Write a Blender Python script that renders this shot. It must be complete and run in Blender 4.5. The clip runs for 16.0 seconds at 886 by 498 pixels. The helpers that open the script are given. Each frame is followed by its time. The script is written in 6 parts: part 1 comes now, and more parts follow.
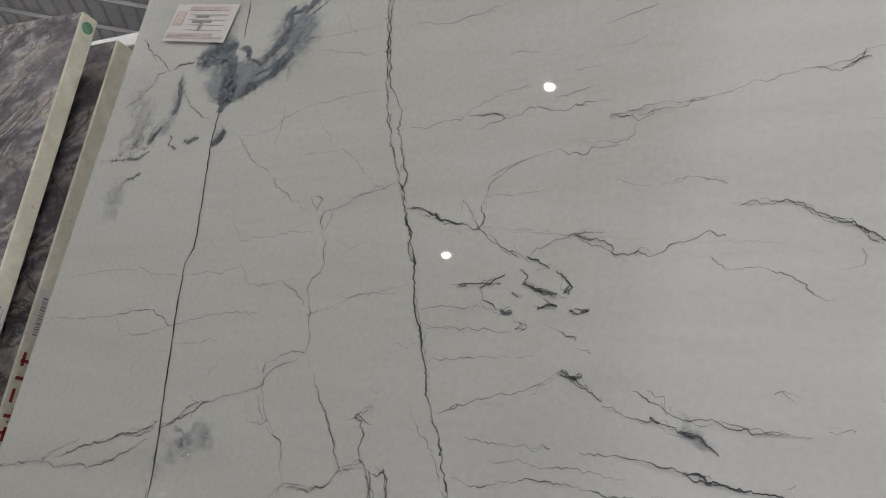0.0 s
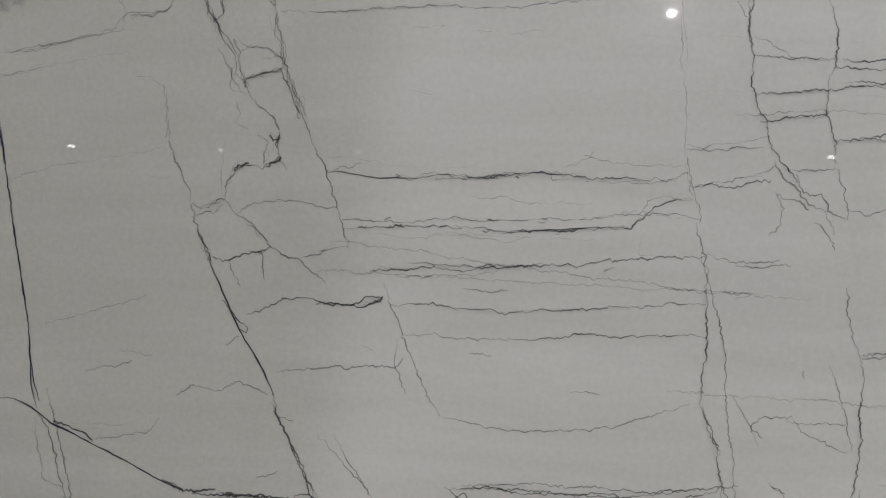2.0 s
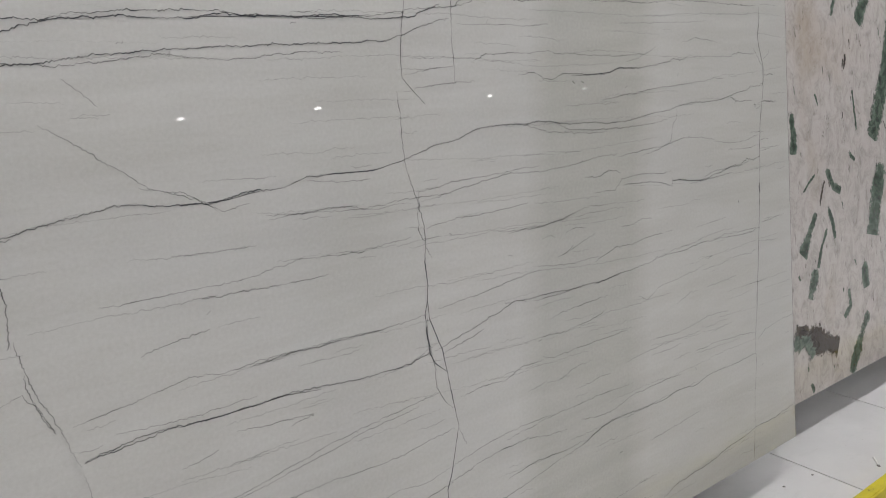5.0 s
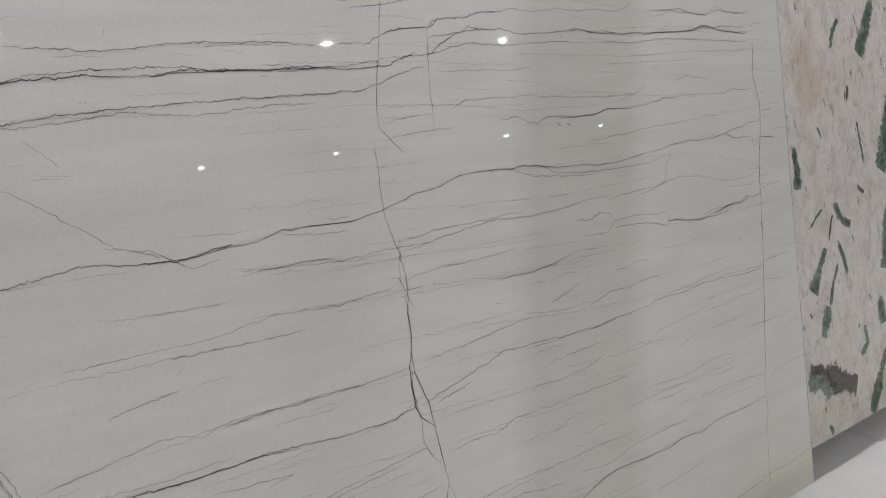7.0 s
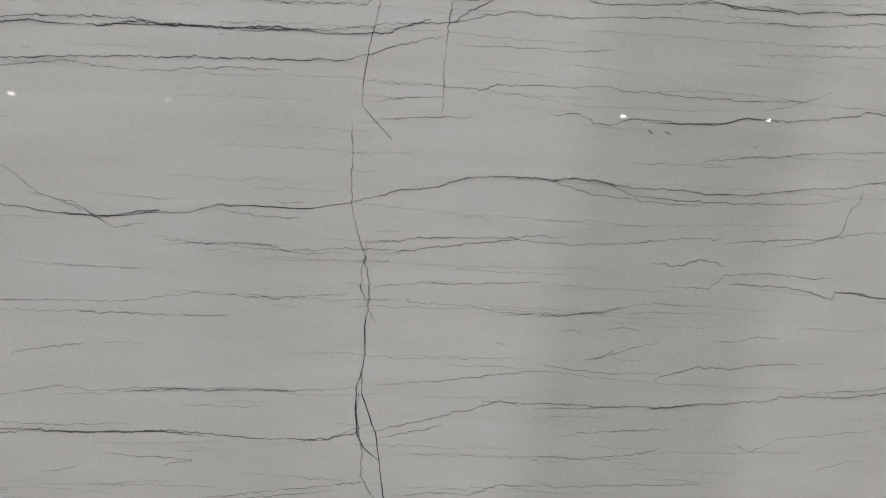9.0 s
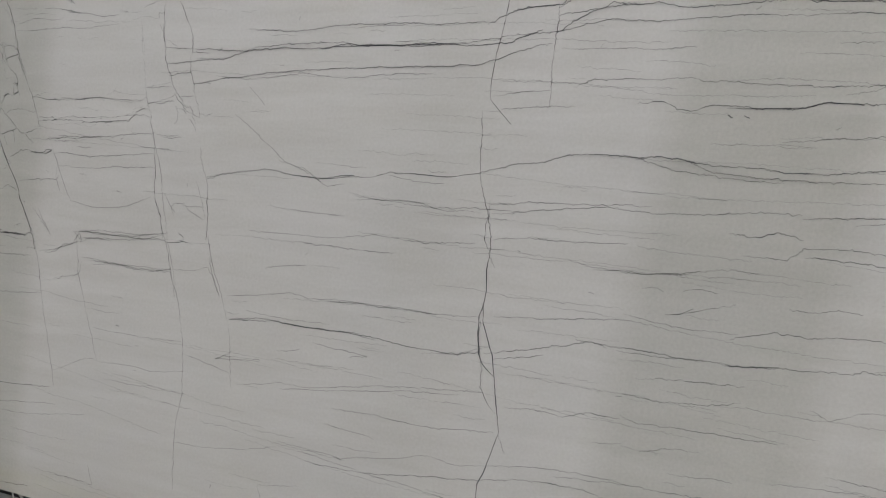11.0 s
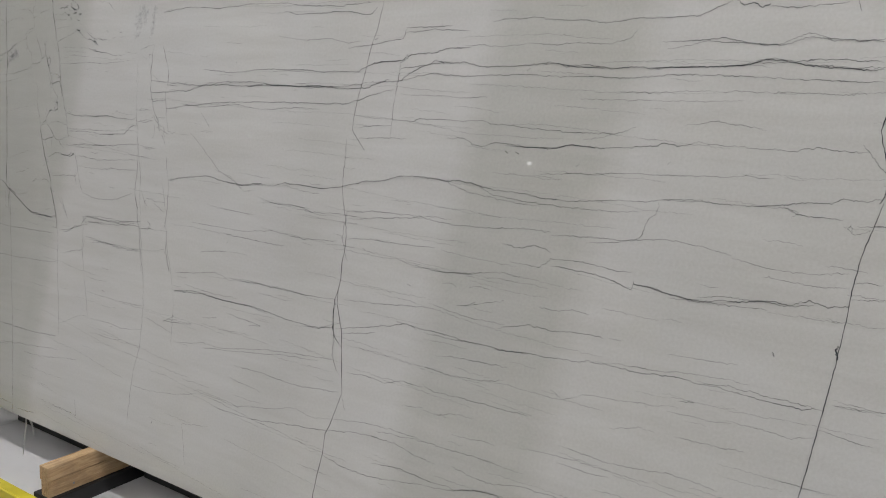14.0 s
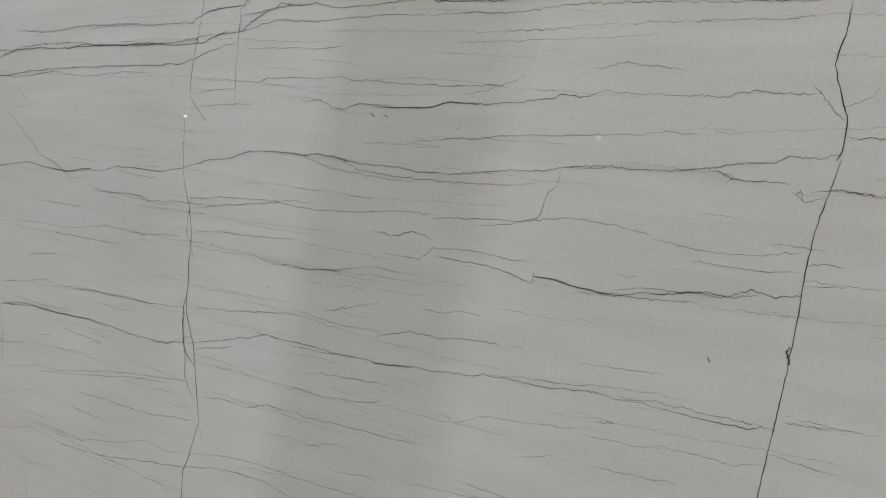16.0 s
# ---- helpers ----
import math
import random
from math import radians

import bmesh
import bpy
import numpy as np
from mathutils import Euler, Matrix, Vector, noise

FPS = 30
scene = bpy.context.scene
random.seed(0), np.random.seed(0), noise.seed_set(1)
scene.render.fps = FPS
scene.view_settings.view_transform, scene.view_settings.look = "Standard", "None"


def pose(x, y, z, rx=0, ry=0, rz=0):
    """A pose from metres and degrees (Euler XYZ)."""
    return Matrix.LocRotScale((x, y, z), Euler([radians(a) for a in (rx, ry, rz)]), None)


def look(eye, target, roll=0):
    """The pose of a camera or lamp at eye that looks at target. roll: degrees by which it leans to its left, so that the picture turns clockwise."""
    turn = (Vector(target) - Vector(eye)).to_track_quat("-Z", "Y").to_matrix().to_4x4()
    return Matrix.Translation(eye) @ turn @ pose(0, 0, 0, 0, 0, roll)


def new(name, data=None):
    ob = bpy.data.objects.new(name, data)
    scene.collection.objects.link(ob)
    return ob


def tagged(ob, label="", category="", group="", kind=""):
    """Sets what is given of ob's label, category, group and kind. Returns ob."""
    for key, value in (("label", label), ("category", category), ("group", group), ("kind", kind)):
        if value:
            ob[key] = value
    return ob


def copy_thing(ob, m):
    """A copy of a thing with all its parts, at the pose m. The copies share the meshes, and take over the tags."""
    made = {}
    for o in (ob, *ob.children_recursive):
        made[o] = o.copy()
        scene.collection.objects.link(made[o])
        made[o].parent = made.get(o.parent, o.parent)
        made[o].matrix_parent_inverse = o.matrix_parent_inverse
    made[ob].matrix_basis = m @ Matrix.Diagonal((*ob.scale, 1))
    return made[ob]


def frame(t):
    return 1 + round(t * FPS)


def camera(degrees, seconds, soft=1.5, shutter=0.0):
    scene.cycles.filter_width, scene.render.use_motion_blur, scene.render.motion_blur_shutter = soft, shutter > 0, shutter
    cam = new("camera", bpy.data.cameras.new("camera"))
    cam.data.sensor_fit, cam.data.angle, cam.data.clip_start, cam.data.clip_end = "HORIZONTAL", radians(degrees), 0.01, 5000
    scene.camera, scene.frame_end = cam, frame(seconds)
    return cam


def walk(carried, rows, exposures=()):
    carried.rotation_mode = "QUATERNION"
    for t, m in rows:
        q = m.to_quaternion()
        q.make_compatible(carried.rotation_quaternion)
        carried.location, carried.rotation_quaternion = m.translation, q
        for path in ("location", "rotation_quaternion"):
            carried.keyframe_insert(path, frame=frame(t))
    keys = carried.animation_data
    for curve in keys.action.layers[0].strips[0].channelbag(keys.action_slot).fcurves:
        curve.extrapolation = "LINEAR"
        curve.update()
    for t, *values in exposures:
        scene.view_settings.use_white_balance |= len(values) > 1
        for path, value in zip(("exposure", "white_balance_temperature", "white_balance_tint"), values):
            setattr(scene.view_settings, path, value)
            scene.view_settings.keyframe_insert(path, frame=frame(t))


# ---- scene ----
cam = camera(59.29, 16.0, soft=1.0)
# the slab leans back by 6.5 degrees; its face is the plane y = 0 of this frame
SLAB = pose(0, 0, 0.15, -6.5, 0, 0)
PATH = [
    (0, (0.8073, -0.5722, 1.2221), (-0.1218, 1.0743, 1.8746), 9.31),
    (0.5, (0.8107, -0.5731, 1.1827), (-0.0267, 1.1913, 1.6137), 7.83),
    (1, (0.8394, -0.6517, 1.1419), (0.0954, 1.1922, 1.3582), 6.51),
    (1.5, (0.8624, -0.7489, 1.0904), (0.3974, 1.1938, 0.9914), 3.67),
    (2, (0.7832, -0.7936, 1.0568), (0.5799, 1.1896, 0.8972), 1.14),
    (2.5, (0.7616, -0.8267, 1.0288), (1.0066, 1.1454, 0.8034), -1.32),
    (3, (0.8085, -0.8975, 1.0243), (1.4311, 0.9883, 0.7871), -1.46),
    (3.5, (0.8979, -0.9988, 0.9885), (1.8155, 0.7644, 0.7670), -2.18),
    (4, (0.9342, -1.0932, 0.9716), (1.9619, 0.6037, 0.7178), -3.46),
    (4.5, (0.9528, -1.1506, 0.9816), (2.0932, 0.4669, 0.6931), -4.63),
    (5, (0.9756, -1.1494, 0.9852), (2.1701, 0.4276, 0.6914), -5.26),
    (5.2, (0.9747, -1.1414, 0.9764), (2.1891, 0.4208, 0.6852), -5.81),
    (7.3, (1.1035, -1.1668, 0.9908), (2.2557, 0.4576, 0.8070), -7.25),
    (7.5, (1.1730, -1.1224, 0.9839), (2.3203, 0.5045, 0.7919), -7.40),
    (8, (1.3845, -1.0436, 1.0133), (2.5242, 0.5899, 0.8322), -6.85),
    (8.5, (1.6277, -1.0731, 1.0053), (2.4095, 0.7606, 0.8430), 0.34),
    (9, (1.8092, -1.1749, 1.0340), (1.9917, 0.7991, 0.7698), 2.15),
    (9.2, (1.8623, -1.2431, 1.0113), (1.8562, 0.7398, 0.7504), 1.02),
    (11.3, (2.3965, -1.4537, 0.9879), (1.6095, 0.3669, 0.7305), 4.31),
    (11.5, (2.4786, -1.4276, 0.9902), (1.6580, 0.3779, 0.7320), 5.46),
    (12, (2.6185, -1.4323, 0.9940), (1.7458, 0.3500, 0.7461), 7.03),
    (12.5, (2.7079, -1.5119, 0.9818), (1.7655, 0.2359, 0.7436), 6.47),
    (13, (2.8255, -1.5411, 0.9808), (1.8848, 0.2104, 0.7637), 6.01),
    (13.5, (2.9618, -1.5307, 0.9856), (1.9691, 0.1967, 0.8104), 6.00),
    (14, (3.0372, -1.5455, 0.9776), (1.9993, 0.1563, 0.8143), 6.59),
    (14.5, (3.0539, -1.6121, 0.9717), (2.0000, 0.0787, 0.7966), 6.31),
    (15, (3.0508, -1.6031, 0.9498), (1.9978, 0.0854, 0.7496), 5.64),
    (15.5, (3.0309, -1.3768, 0.9680), (2.0115, 0.3309, 0.7569), 4.73),
    (16, (2.9952, -1.1595, 0.9941), (2.0722, 0.6007, 0.7704), 4.02),
]
walk(cam, [(t, SLAB @ look(eye, target, roll)) for t, eye, target, roll in PATH], exposures=[(0.0, -0.06), (1.0, -0.08), (1.5, -0.04), (3.0, 0.02), (3.5, 0.05), (9.0, 0.04), (12.0, 0.08), (16.0, 0.06)])

# ---------------------------------------------------------------- world and light
world = bpy.data.worlds.new("hall_air")
scene.world = world
world.use_nodes = True
wn = world.node_tree.nodes
wn["Background"].inputs[0].default_value = (0.9, 0.95, 1.0, 1)
wn["Background"].inputs[1].default_value = 0.006
LAMP_POWER = 850.0
ROOF = 4.75


# ---------------------------------------------------------------- materials
class Nodes:
    """Short hand for one node material."""

    def __init__(self, name):
        self.m = bpy.data.materials.new(name)
        self.m.use_nodes = True
        self.t = self.m.node_tree
        self.bsdf = self.t.nodes["Principled BSDF"]
        self.out = self.t.nodes["Material Output"]

    def add(self, kind, **inputs):
        n = self.t.nodes.new("ShaderNode" + kind)
        for k, v in inputs.items():
            n.inputs[k.replace("_", " ")].default_value = v
        return n

    def link(self, a, b):
        self.t.links.new(a, b)

    def coords(self, scale=(1, 1, 1), turn=(0, 0, 0)):
        c = self.add("TexCoord")
        mp = self.add("Mapping")
        mp.inputs["Scale"].default_value = scale
        mp.inputs["Rotation"].default_value = turn
        self.link(c.outputs["Object"], mp.inputs["Vector"])
        return mp.outputs["Vector"]

    def noise(self, vec, scale, detail=4.0, rough=0.55, warp=0.0):
        n = self.add("TexNoise", Scale=scale, Detail=detail, Roughness=rough, Distortion=warp)
        if vec is not None:
            self.link(vec, n.inputs["Vector"])
        return n.outputs["Fac"]

    def ramp(self, fac, *stops):
        r = self.add("ValToRGB")
        e = r.color_ramp.elements
        while len(e) < len(stops):
            e.new(0.5)
        for el, (p, c) in zip(e, stops):
            el.position = p
            el.color = (*c, 1) if not isinstance(c, (int, float)) else (c, c, c, 1)
        self.link(fac, r.inputs["Fac"])
        return r.outputs["Color"]

    def mix(self, fac, a, b, mode="MIX"):
        n = self.t.nodes.new("ShaderNodeMix")
        n.data_type, n.blend_type = "RGBA", mode
        for v, s in ((fac, n.inputs[0]), (a, n.inputs[6]), (b, n.inputs[7])):
            if isinstance(v, (int, float)):
                s.default_value = v
            elif isinstance(v, tuple):
                s.default_value = (*v, 1)
            else:
                self.link(v, s)
        return n.outputs[2]

    def math(self, op, a, b=0.0, clamp=False):
        n = self.t.nodes.new("ShaderNodeMath")
        n.operation, n.use_clamp = op, clamp
        for v, s in ((a, n.inputs[0]), (b, n.inputs[1])):
            if isinstance(v, (int, float)):
                s.default_value = v
            else:
                self.link(v, s)
        return n.outputs[0]

    def set(self, base=None, rough=None, bump=None, strength=0.2, distance=0.001, **other):
        for key, v in (("Base Color", base), ("Roughness", rough), *((k.replace("_", " "), v) for k, v in other.items())):
            if v is None:
                continue
            s = self.bsdf.inputs[key]
            if isinstance(v, tuple):
                s.default_value = (*v, 1)
            elif isinstance(v, (int, float)):
                s.default_value = v
            else:
                self.link(v, s)
        if bump is not None:
            b = self.add("Bump", Strength=strength, Distance=distance)
            self.link(bump, b.inputs["Height"])
            self.link(b.outputs["Normal"], self.bsdf.inputs["Normal"])
        return self.m


def plain(name, colour, rough=0.6, metal=0.0, spread=0.12, scale=25.0, bump=0.15):
    """A surface of one colour with blotches at two scales and fine relief."""
    n = Nodes(name)
    v = n.coords()
    big, fine = n.noise(v, scale * 0.15, 3), n.noise(v, scale * 4, 5)
    f = n.math("ADD", n.math("MULTIPLY", big, 0.6), n.math("MULTIPLY", fine, 0.4))
    lo = tuple(c * (1 - spread) for c in colour)
    hi = tuple(min(1, c * (1 + spread)) for c in colour)
    col = n.ramp(f, (0.35, lo), (0.65, hi))
    return n.set(base=col, rough=rough, bump=fine, strength=bump, Metallic=metal)


def stone_white():
    n = Nodes("polished_white_quartzite")
    v = n.coords()
    sep = n.add("SeparateXYZ")
    n.link(v, sep.inputs[0])
    # layers: long flat streaks
    streak_v = n.coords(scale=(0.9, 1, 7))
    streak = n.noise(streak_v, 3.0, 6, 0.6, 0.4)
    cloud = n.noise(v, 2.2, 5, 0.6, 0.3)
    grain = n.noise(v, 160, 3, 0.7)
    col = n.ramp(streak, (0.3, STONE_LO), (0.7, STONE_HI))
    col = n.mix(n.math("MULTIPLY", n.ramp(cloud, (0.42, 0.0), (0.68, 1.0)), 0.35), col, STONE_COOL)
    # upright olive-grey bands over the face: x = place along the slab, slanting a little
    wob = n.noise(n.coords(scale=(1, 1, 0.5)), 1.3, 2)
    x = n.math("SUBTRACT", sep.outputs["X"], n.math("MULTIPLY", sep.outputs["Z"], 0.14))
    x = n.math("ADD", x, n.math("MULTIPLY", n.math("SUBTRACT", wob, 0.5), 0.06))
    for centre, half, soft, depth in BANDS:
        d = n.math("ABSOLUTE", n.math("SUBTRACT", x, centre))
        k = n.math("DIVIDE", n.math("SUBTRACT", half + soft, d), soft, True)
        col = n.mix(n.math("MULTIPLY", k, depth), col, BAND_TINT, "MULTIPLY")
    col = n.mix(0.06, col, n.ramp(grain, (0.3, 0.0), (0.7, 1.0)), "OVERLAY")
    rough = n.ramp(cloud, (0.3, 0.010), (0.7, 0.018))
    return n.set(base=col, rough=rough, IOR=1.5)


STONE_LO, STONE_HI, STONE_COOL = (0.535, 0.528, 0.508), (0.605, 0.600, 0.586), (0.565, 0.568, 0.578)
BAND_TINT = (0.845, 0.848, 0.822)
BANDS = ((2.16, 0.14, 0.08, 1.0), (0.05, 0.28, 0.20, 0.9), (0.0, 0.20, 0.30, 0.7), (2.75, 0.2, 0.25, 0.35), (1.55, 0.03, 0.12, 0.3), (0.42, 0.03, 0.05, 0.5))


def vein_ink(name, dark, pale, breakup):
    """Ink of the veins: how much of it lies at a point is carried by the attribute "ink"; the rest of the strip is clear."""
    n = Nodes(name)
    a = n.add("Attribute")
    a.attribute_name = "ink"
    ink = a.outputs["Fac"]
    v = n.coords()
    if breakup:
        scale, gain, spread, cut, edge, cover = breakup
        body = n.math("MULTIPLY", n.math("SUBTRACT", n.noise(v, scale, 9, 0.72, 0.5), 0.5), spread)
        k = n.math("SUBTRACT", n.math("ADD", n.math("MULTIPLY", ink, gain), body), cut)
        fac = n.math("MULTIPLY", n.math("MULTIPLY", k, edge, True), cover)
        tone = n.ramp(n.noise(v, scale * 0.8, 7, 0.7, 0.8), (0.36, 0.0), (0.62, 1.0))
        tone = n.math("MULTIPLY", tone, n.math("SUBTRACT", 1.35, ink), True)
        col = n.mix(tone, dark, pale)
    else:
        part_way = n.ramp(n.noise(v, 11, 3, 0.6), (0.38, 0.7), (0.56, 1.0))
        k = n.math("MULTIPLY", n.ramp(n.noise(v, 110, 6, 0.75), (0.34, 0.65), (0.58, 1.5)), part_way)
        if breakup is False:
            k = n.ramp(n.noise(v, 30, 4, 0.6), (0.35, 0.9), (0.6, 1.3))
        fac = n.math("MULTIPLY", ink, k, True)
        col = n.mix(ink, pale, dark)
    n.set(base=col, rough=0.03, IOR=1.5)
    clear = n.add("BsdfTransparent")
    mixer = n.add("MixShader")
    n.link(fac, mixer.inputs[0])
    n.link(clear.outputs[0], mixer.inputs[1])
    n.link(n.bsdf.outputs[0], mixer.inputs[2])
    n.link(mixer.outputs[0], n.out.inputs["Surface"])
    return n.m


def stone_purple():
    n = Nodes("polished_purple_banded_stone")
    v = n.coords(scale=(1, 1, 1.6), turn=(0, 0.35, 0))
    w = n.add("TexWave", Scale=2.6, Distortion=12.0, Detail=5.0, Detail_Scale=1.6, Detail_Roughness=0.65)
    w.bands_direction = "Z"
    n.link(v, w.inputs["Vector"])
    fold = n.noise(v, 5, 9, 0.68, 2.2)
    col = n.ramp(w.outputs["Fac"], (0.0, (0.13, 0.12, 0.125)), (0.3, (0.26, 0.235, 0.25)), (0.55, (0.30, 0.31, 0.335)), (0.8, (0.47, 0.42, 0.36)), (1.0, (0.28, 0.25, 0.258)))
    seam = n.math("ABSOLUTE", n.math("SUBTRACT", fold, 0.5))
    col = n.mix(n.ramp(seam, (0.0, 0.85), (0.035, 0.0)), col, (0.055, 0.05, 0.055))
    col = n.mix(n.ramp(n.noise(v, 3.2, 6, 0.6, 1.5), (0.5, 0.0), (0.62, 0.6)), col, (0.13, 0.115, 0.125))
    col = n.mix(n.ramp(n.noise(v, 55, 6, 0.7), (0.3, 0.35), (0.6, 0.0)), col, (0.09, 0.08, 0.085))
    return n.set(base=col, rough=0.07)


def stone_green():
    n = Nodes("polished_pink_green_stone")
    v = n.coords(scale=(1, 1, 0.8), turn=(0, -0.25, 0))
    base = n.ramp(n.noise(v, 22, 10, 0.78, 0.7), (0.34, (0.40, 0.365, 0.35)), (0.52, (0.56, 0.525, 0.51)), (0.75, (0.64, 0.62, 0.61)))
    tan = n.ramp(n.noise(v, 2.1, 4, 0.5, 0.4), (0.56, 0.0), (0.70, 0.6))
    base = n.mix(tan, base, (0.42, 0.34, 0.26))
    fleck_v = n.coords(scale=(2.6, 1, 1), turn=(0, -0.45, 0))
    fleck = n.ramp(n.noise(fleck_v, 17, 6, 0.7, 0.5), (0.60, 0.0), (0.68, 0.75))
    col = n.mix(fleck, base, (0.13, 0.13, 0.115))
    return n.set(base=col, rough=0.08)


def wood_pine():
    n = Nodes("sawn_pine")
    v = n.coords(scale=(14, 1.2, 14))
    ring = n.noise(v, 9, 5, 0.6, 0.8)
    col = n.ramp(ring, (0.3, (0.33, 0.20, 0.095)), (0.5, (0.52, 0.35, 0.19)), (0.7, (0.62, 0.45, 0.27)))
    dirt = n.ramp(n.noise(n.coords(), 14, 5), (0.5, 0.0), (0.75, 0.5))
    return n.set(base=n.mix(dirt, col, (0.2, 0.14, 0.085)), rough=0.75, bump=ring, strength=0.35)


def paint_yellow():
    n = Nodes("scuffed_yellow_paint")
    v = n.coords()
    col = n.ramp(n.noise(v, 9, 5), (0.3, (0.52, 0.43, 0.012)), (0.7, (0.70, 0.60, 0.03)))
    chip = n.ramp(n.noise(v, 38, 6, 0.7), (0.64, 0.0), (0.68, 1.0))
    grime = n.ramp(n.noise(n.coords(scale=(0.3, 1, 1)), 30, 5), (0.5, 0.0), (0.8, 0.55))
    col = n.mix(grime, col, (0.25, 0.21, 0.06))
    return n.set(base=n.mix(chip, col, (0.03, 0.028, 0.022)), rough=0.5, bump=chip, strength=-0.3)


def tile_white():
    n = Nodes("glazed_white_tile")
    v = n.coords()
    info = n.add("ObjectInfo")
    col = n.ramp(n.noise(v, 3, 6, 0.6), (0.3, (0.64, 0.635, 0.645)), (0.7, (0.74, 0.735, 0.745)))
    smear = n.ramp(n.noise(n.coords(scale=(1, 3, 1)), 8, 6, 0.7), (0.55, 0.0), (0.85, 0.25))
    col = n.mix(smear, col, (0.33, 0.32, 0.31))
    col = n.mix(n.math("MULTIPLY", info.outputs["Random"], 0.12), col, (0.5, 0.5, 0.5))
    speck = n.ramp(n.noise(v, 160, 2), (0.74, 0.0), (0.78, 0.6))
    return n.set(base=n.mix(speck, col, (0.2, 0.19, 0.18)), rough=0.28)


def sawn_edge():
    n = Nodes("sawn_cream_edge")
    v = n.coords()
    col = n.ramp(n.noise(v, 26, 7, 0.7), (0.3, (0.42, 0.40, 0.31)), (0.6, (0.62, 0.59, 0.50)), (0.8, (0.70, 0.67, 0.59)))
    pit = n.ramp(n.noise(v, 110, 4), (0.66, 0.0), (0.72, 0.9))
    return n.set(base=n.mix(pit, col, (0.10, 0.09, 0.06)), rough=0.85, bump=pit, strength=-0.5, distance=0.002)


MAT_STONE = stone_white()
MAT_VEIN = vein_ink("grey_vein", (0.038, 0.043, 0.052), (0.17, 0.17, 0.165), None)
MAT_CRACK = vein_ink("navy_hairline_crack", (0.022, 0.026, 0.038), (0.10, 0.105, 0.115), False)
MAT_WASH = vein_ink("grey_wash", (0.18, 0.21, 0.24), (0.37, 0.40, 0.44), (70, 1.25, 1.9, 0.3, 1.4, 0.66))
MAT_CLOUD = vein_ink("blue_grey_cloud", (0.036, 0.044, 0.052), (0.25, 0.285, 0.315), (150, 1.3, 2.4, 0.36, 2.4, 0.82))
MAT_SHARD = vein_ink("dark_green_shard", (0.04, 0.066, 0.05), (0.29, 0.35, 0.30), (55, 1.25, 2.0, 0.38, 5.0, 0.93))
MAT_SHARD_BROWN = vein_ink("dark_brown_shard", (0.05, 0.04, 0.035), (0.15, 0.13, 0.11), (60, 1.2, 2.4, 0.38, 5.0, 0.93))
MAT_SAWN = plain("sawn_pale_stone", (0.46, 0.45, 0.42), 0.8, scale=60)
MAT_EDGE = sawn_edge()
MAT_WOOD = wood_pine()
MAT_BLACK = plain("black_painted_steel", (0.012, 0.012, 0.013), 0.45)
MAT_YELLOW = paint_yellow()
MAT_TILE = tile_white()
MAT_GROUT = plain("dark_grey_grout", (0.05, 0.05, 0.05), 0.9)
MAT_WALL = plain("grey_hall_wall", (0.45, 0.45, 0.45), 0.8)
MAT_DECK = plain("pale_roof_sheet", (0.90, 0.90, 0.91), 0.6, scale=8)
MAT_RIB = plain("grey_roof_rib", (0.7, 0.7, 0.71), 0.6, scale=8)
MAT_GREEN = stone_green()
MAT_PURPLE = stone_purple()
MAT_PAPER = plain("white_paper", (0.52, 0.50, 0.485), 0.6, spread=0.04, scale=60)
MAT_PRINT_RED = plain("faded_red_print", (0.44, 0.36, 0.33), 0.7, scale=90, spread=0.4)
MAT_PRINT_GREY = plain("grey_print", (0.24, 0.23, 0.23), 0.7, scale=90, spread=0.3)
MAT_INK_RED = plain("red_marker", (0.20, 0.012, 0.012), 0.6, scale=80, spread=0.3)
MAT_DOT = plain("green_sticker", (0.10, 0.22, 0.15), 0.5, scale=120, spread=0.5)
MAT_WHITE = plain("white_painted_steel", (0.80, 0.80, 0.80), 0.4)
MAT_STRAP = plain("clear_plastic_strap", (0.55, 0.55, 0.53), 0.35)
MAT_HOUSING = plain("grey_lamp_housing", (0.25, 0.25, 0.26), 0.5)


# ---------------------------------------------------------------- mesh helpers
def mesh_of(name, bm, material):
    me = bpy.data.meshes.new(name)
    bm.to_mesh(me)
    bm.free()
    for m in material if isinstance(material, (list, tuple)) else [material]:
        me.materials.append(m)
    return me


def thing(name, bm, material, m=None, **tags):
    ob = new(name, mesh_of(name, bm, material))
    if m is not None:
        ob.matrix_world = m
    return tagged(ob, **tags)


def holder(name, m=None, **tags):
    ob = new(name)
    ob.empty_display_size = 0.05
    if m is not None:
        ob.matrix_world = m
    return tagged(ob, **tags)


def part(name, bm, material, parent, label=""):
    ob = new(name, mesh_of(name, bm, material))
    ob.parent = parent
    return tagged(ob, label=label)


def box(bm, x0, x1, y0, y1, z0, z1, bevel=0.0, segments=2):
    made = bmesh.ops.create_cube(bm, size=1.0)["verts"]
    for v in made:
        v.co = Vector(((x0 + x1) / 2 + v.co.x * (x1 - x0), (y0 + y1) / 2 + v.co.y * (y1 - y0), (z0 + z1) / 2 + v.co.z * (z1 - z0)))
    if bevel:
        edges = list({e for v in made for e in v.link_edges})
        bmesh.ops.bevel(bm, geom=edges, offset=bevel, segments=segments, affect="EDGES", profile=0.5)
    return bm


def block(*a, **k):
    return box(bmesh.new(), *a, **k)


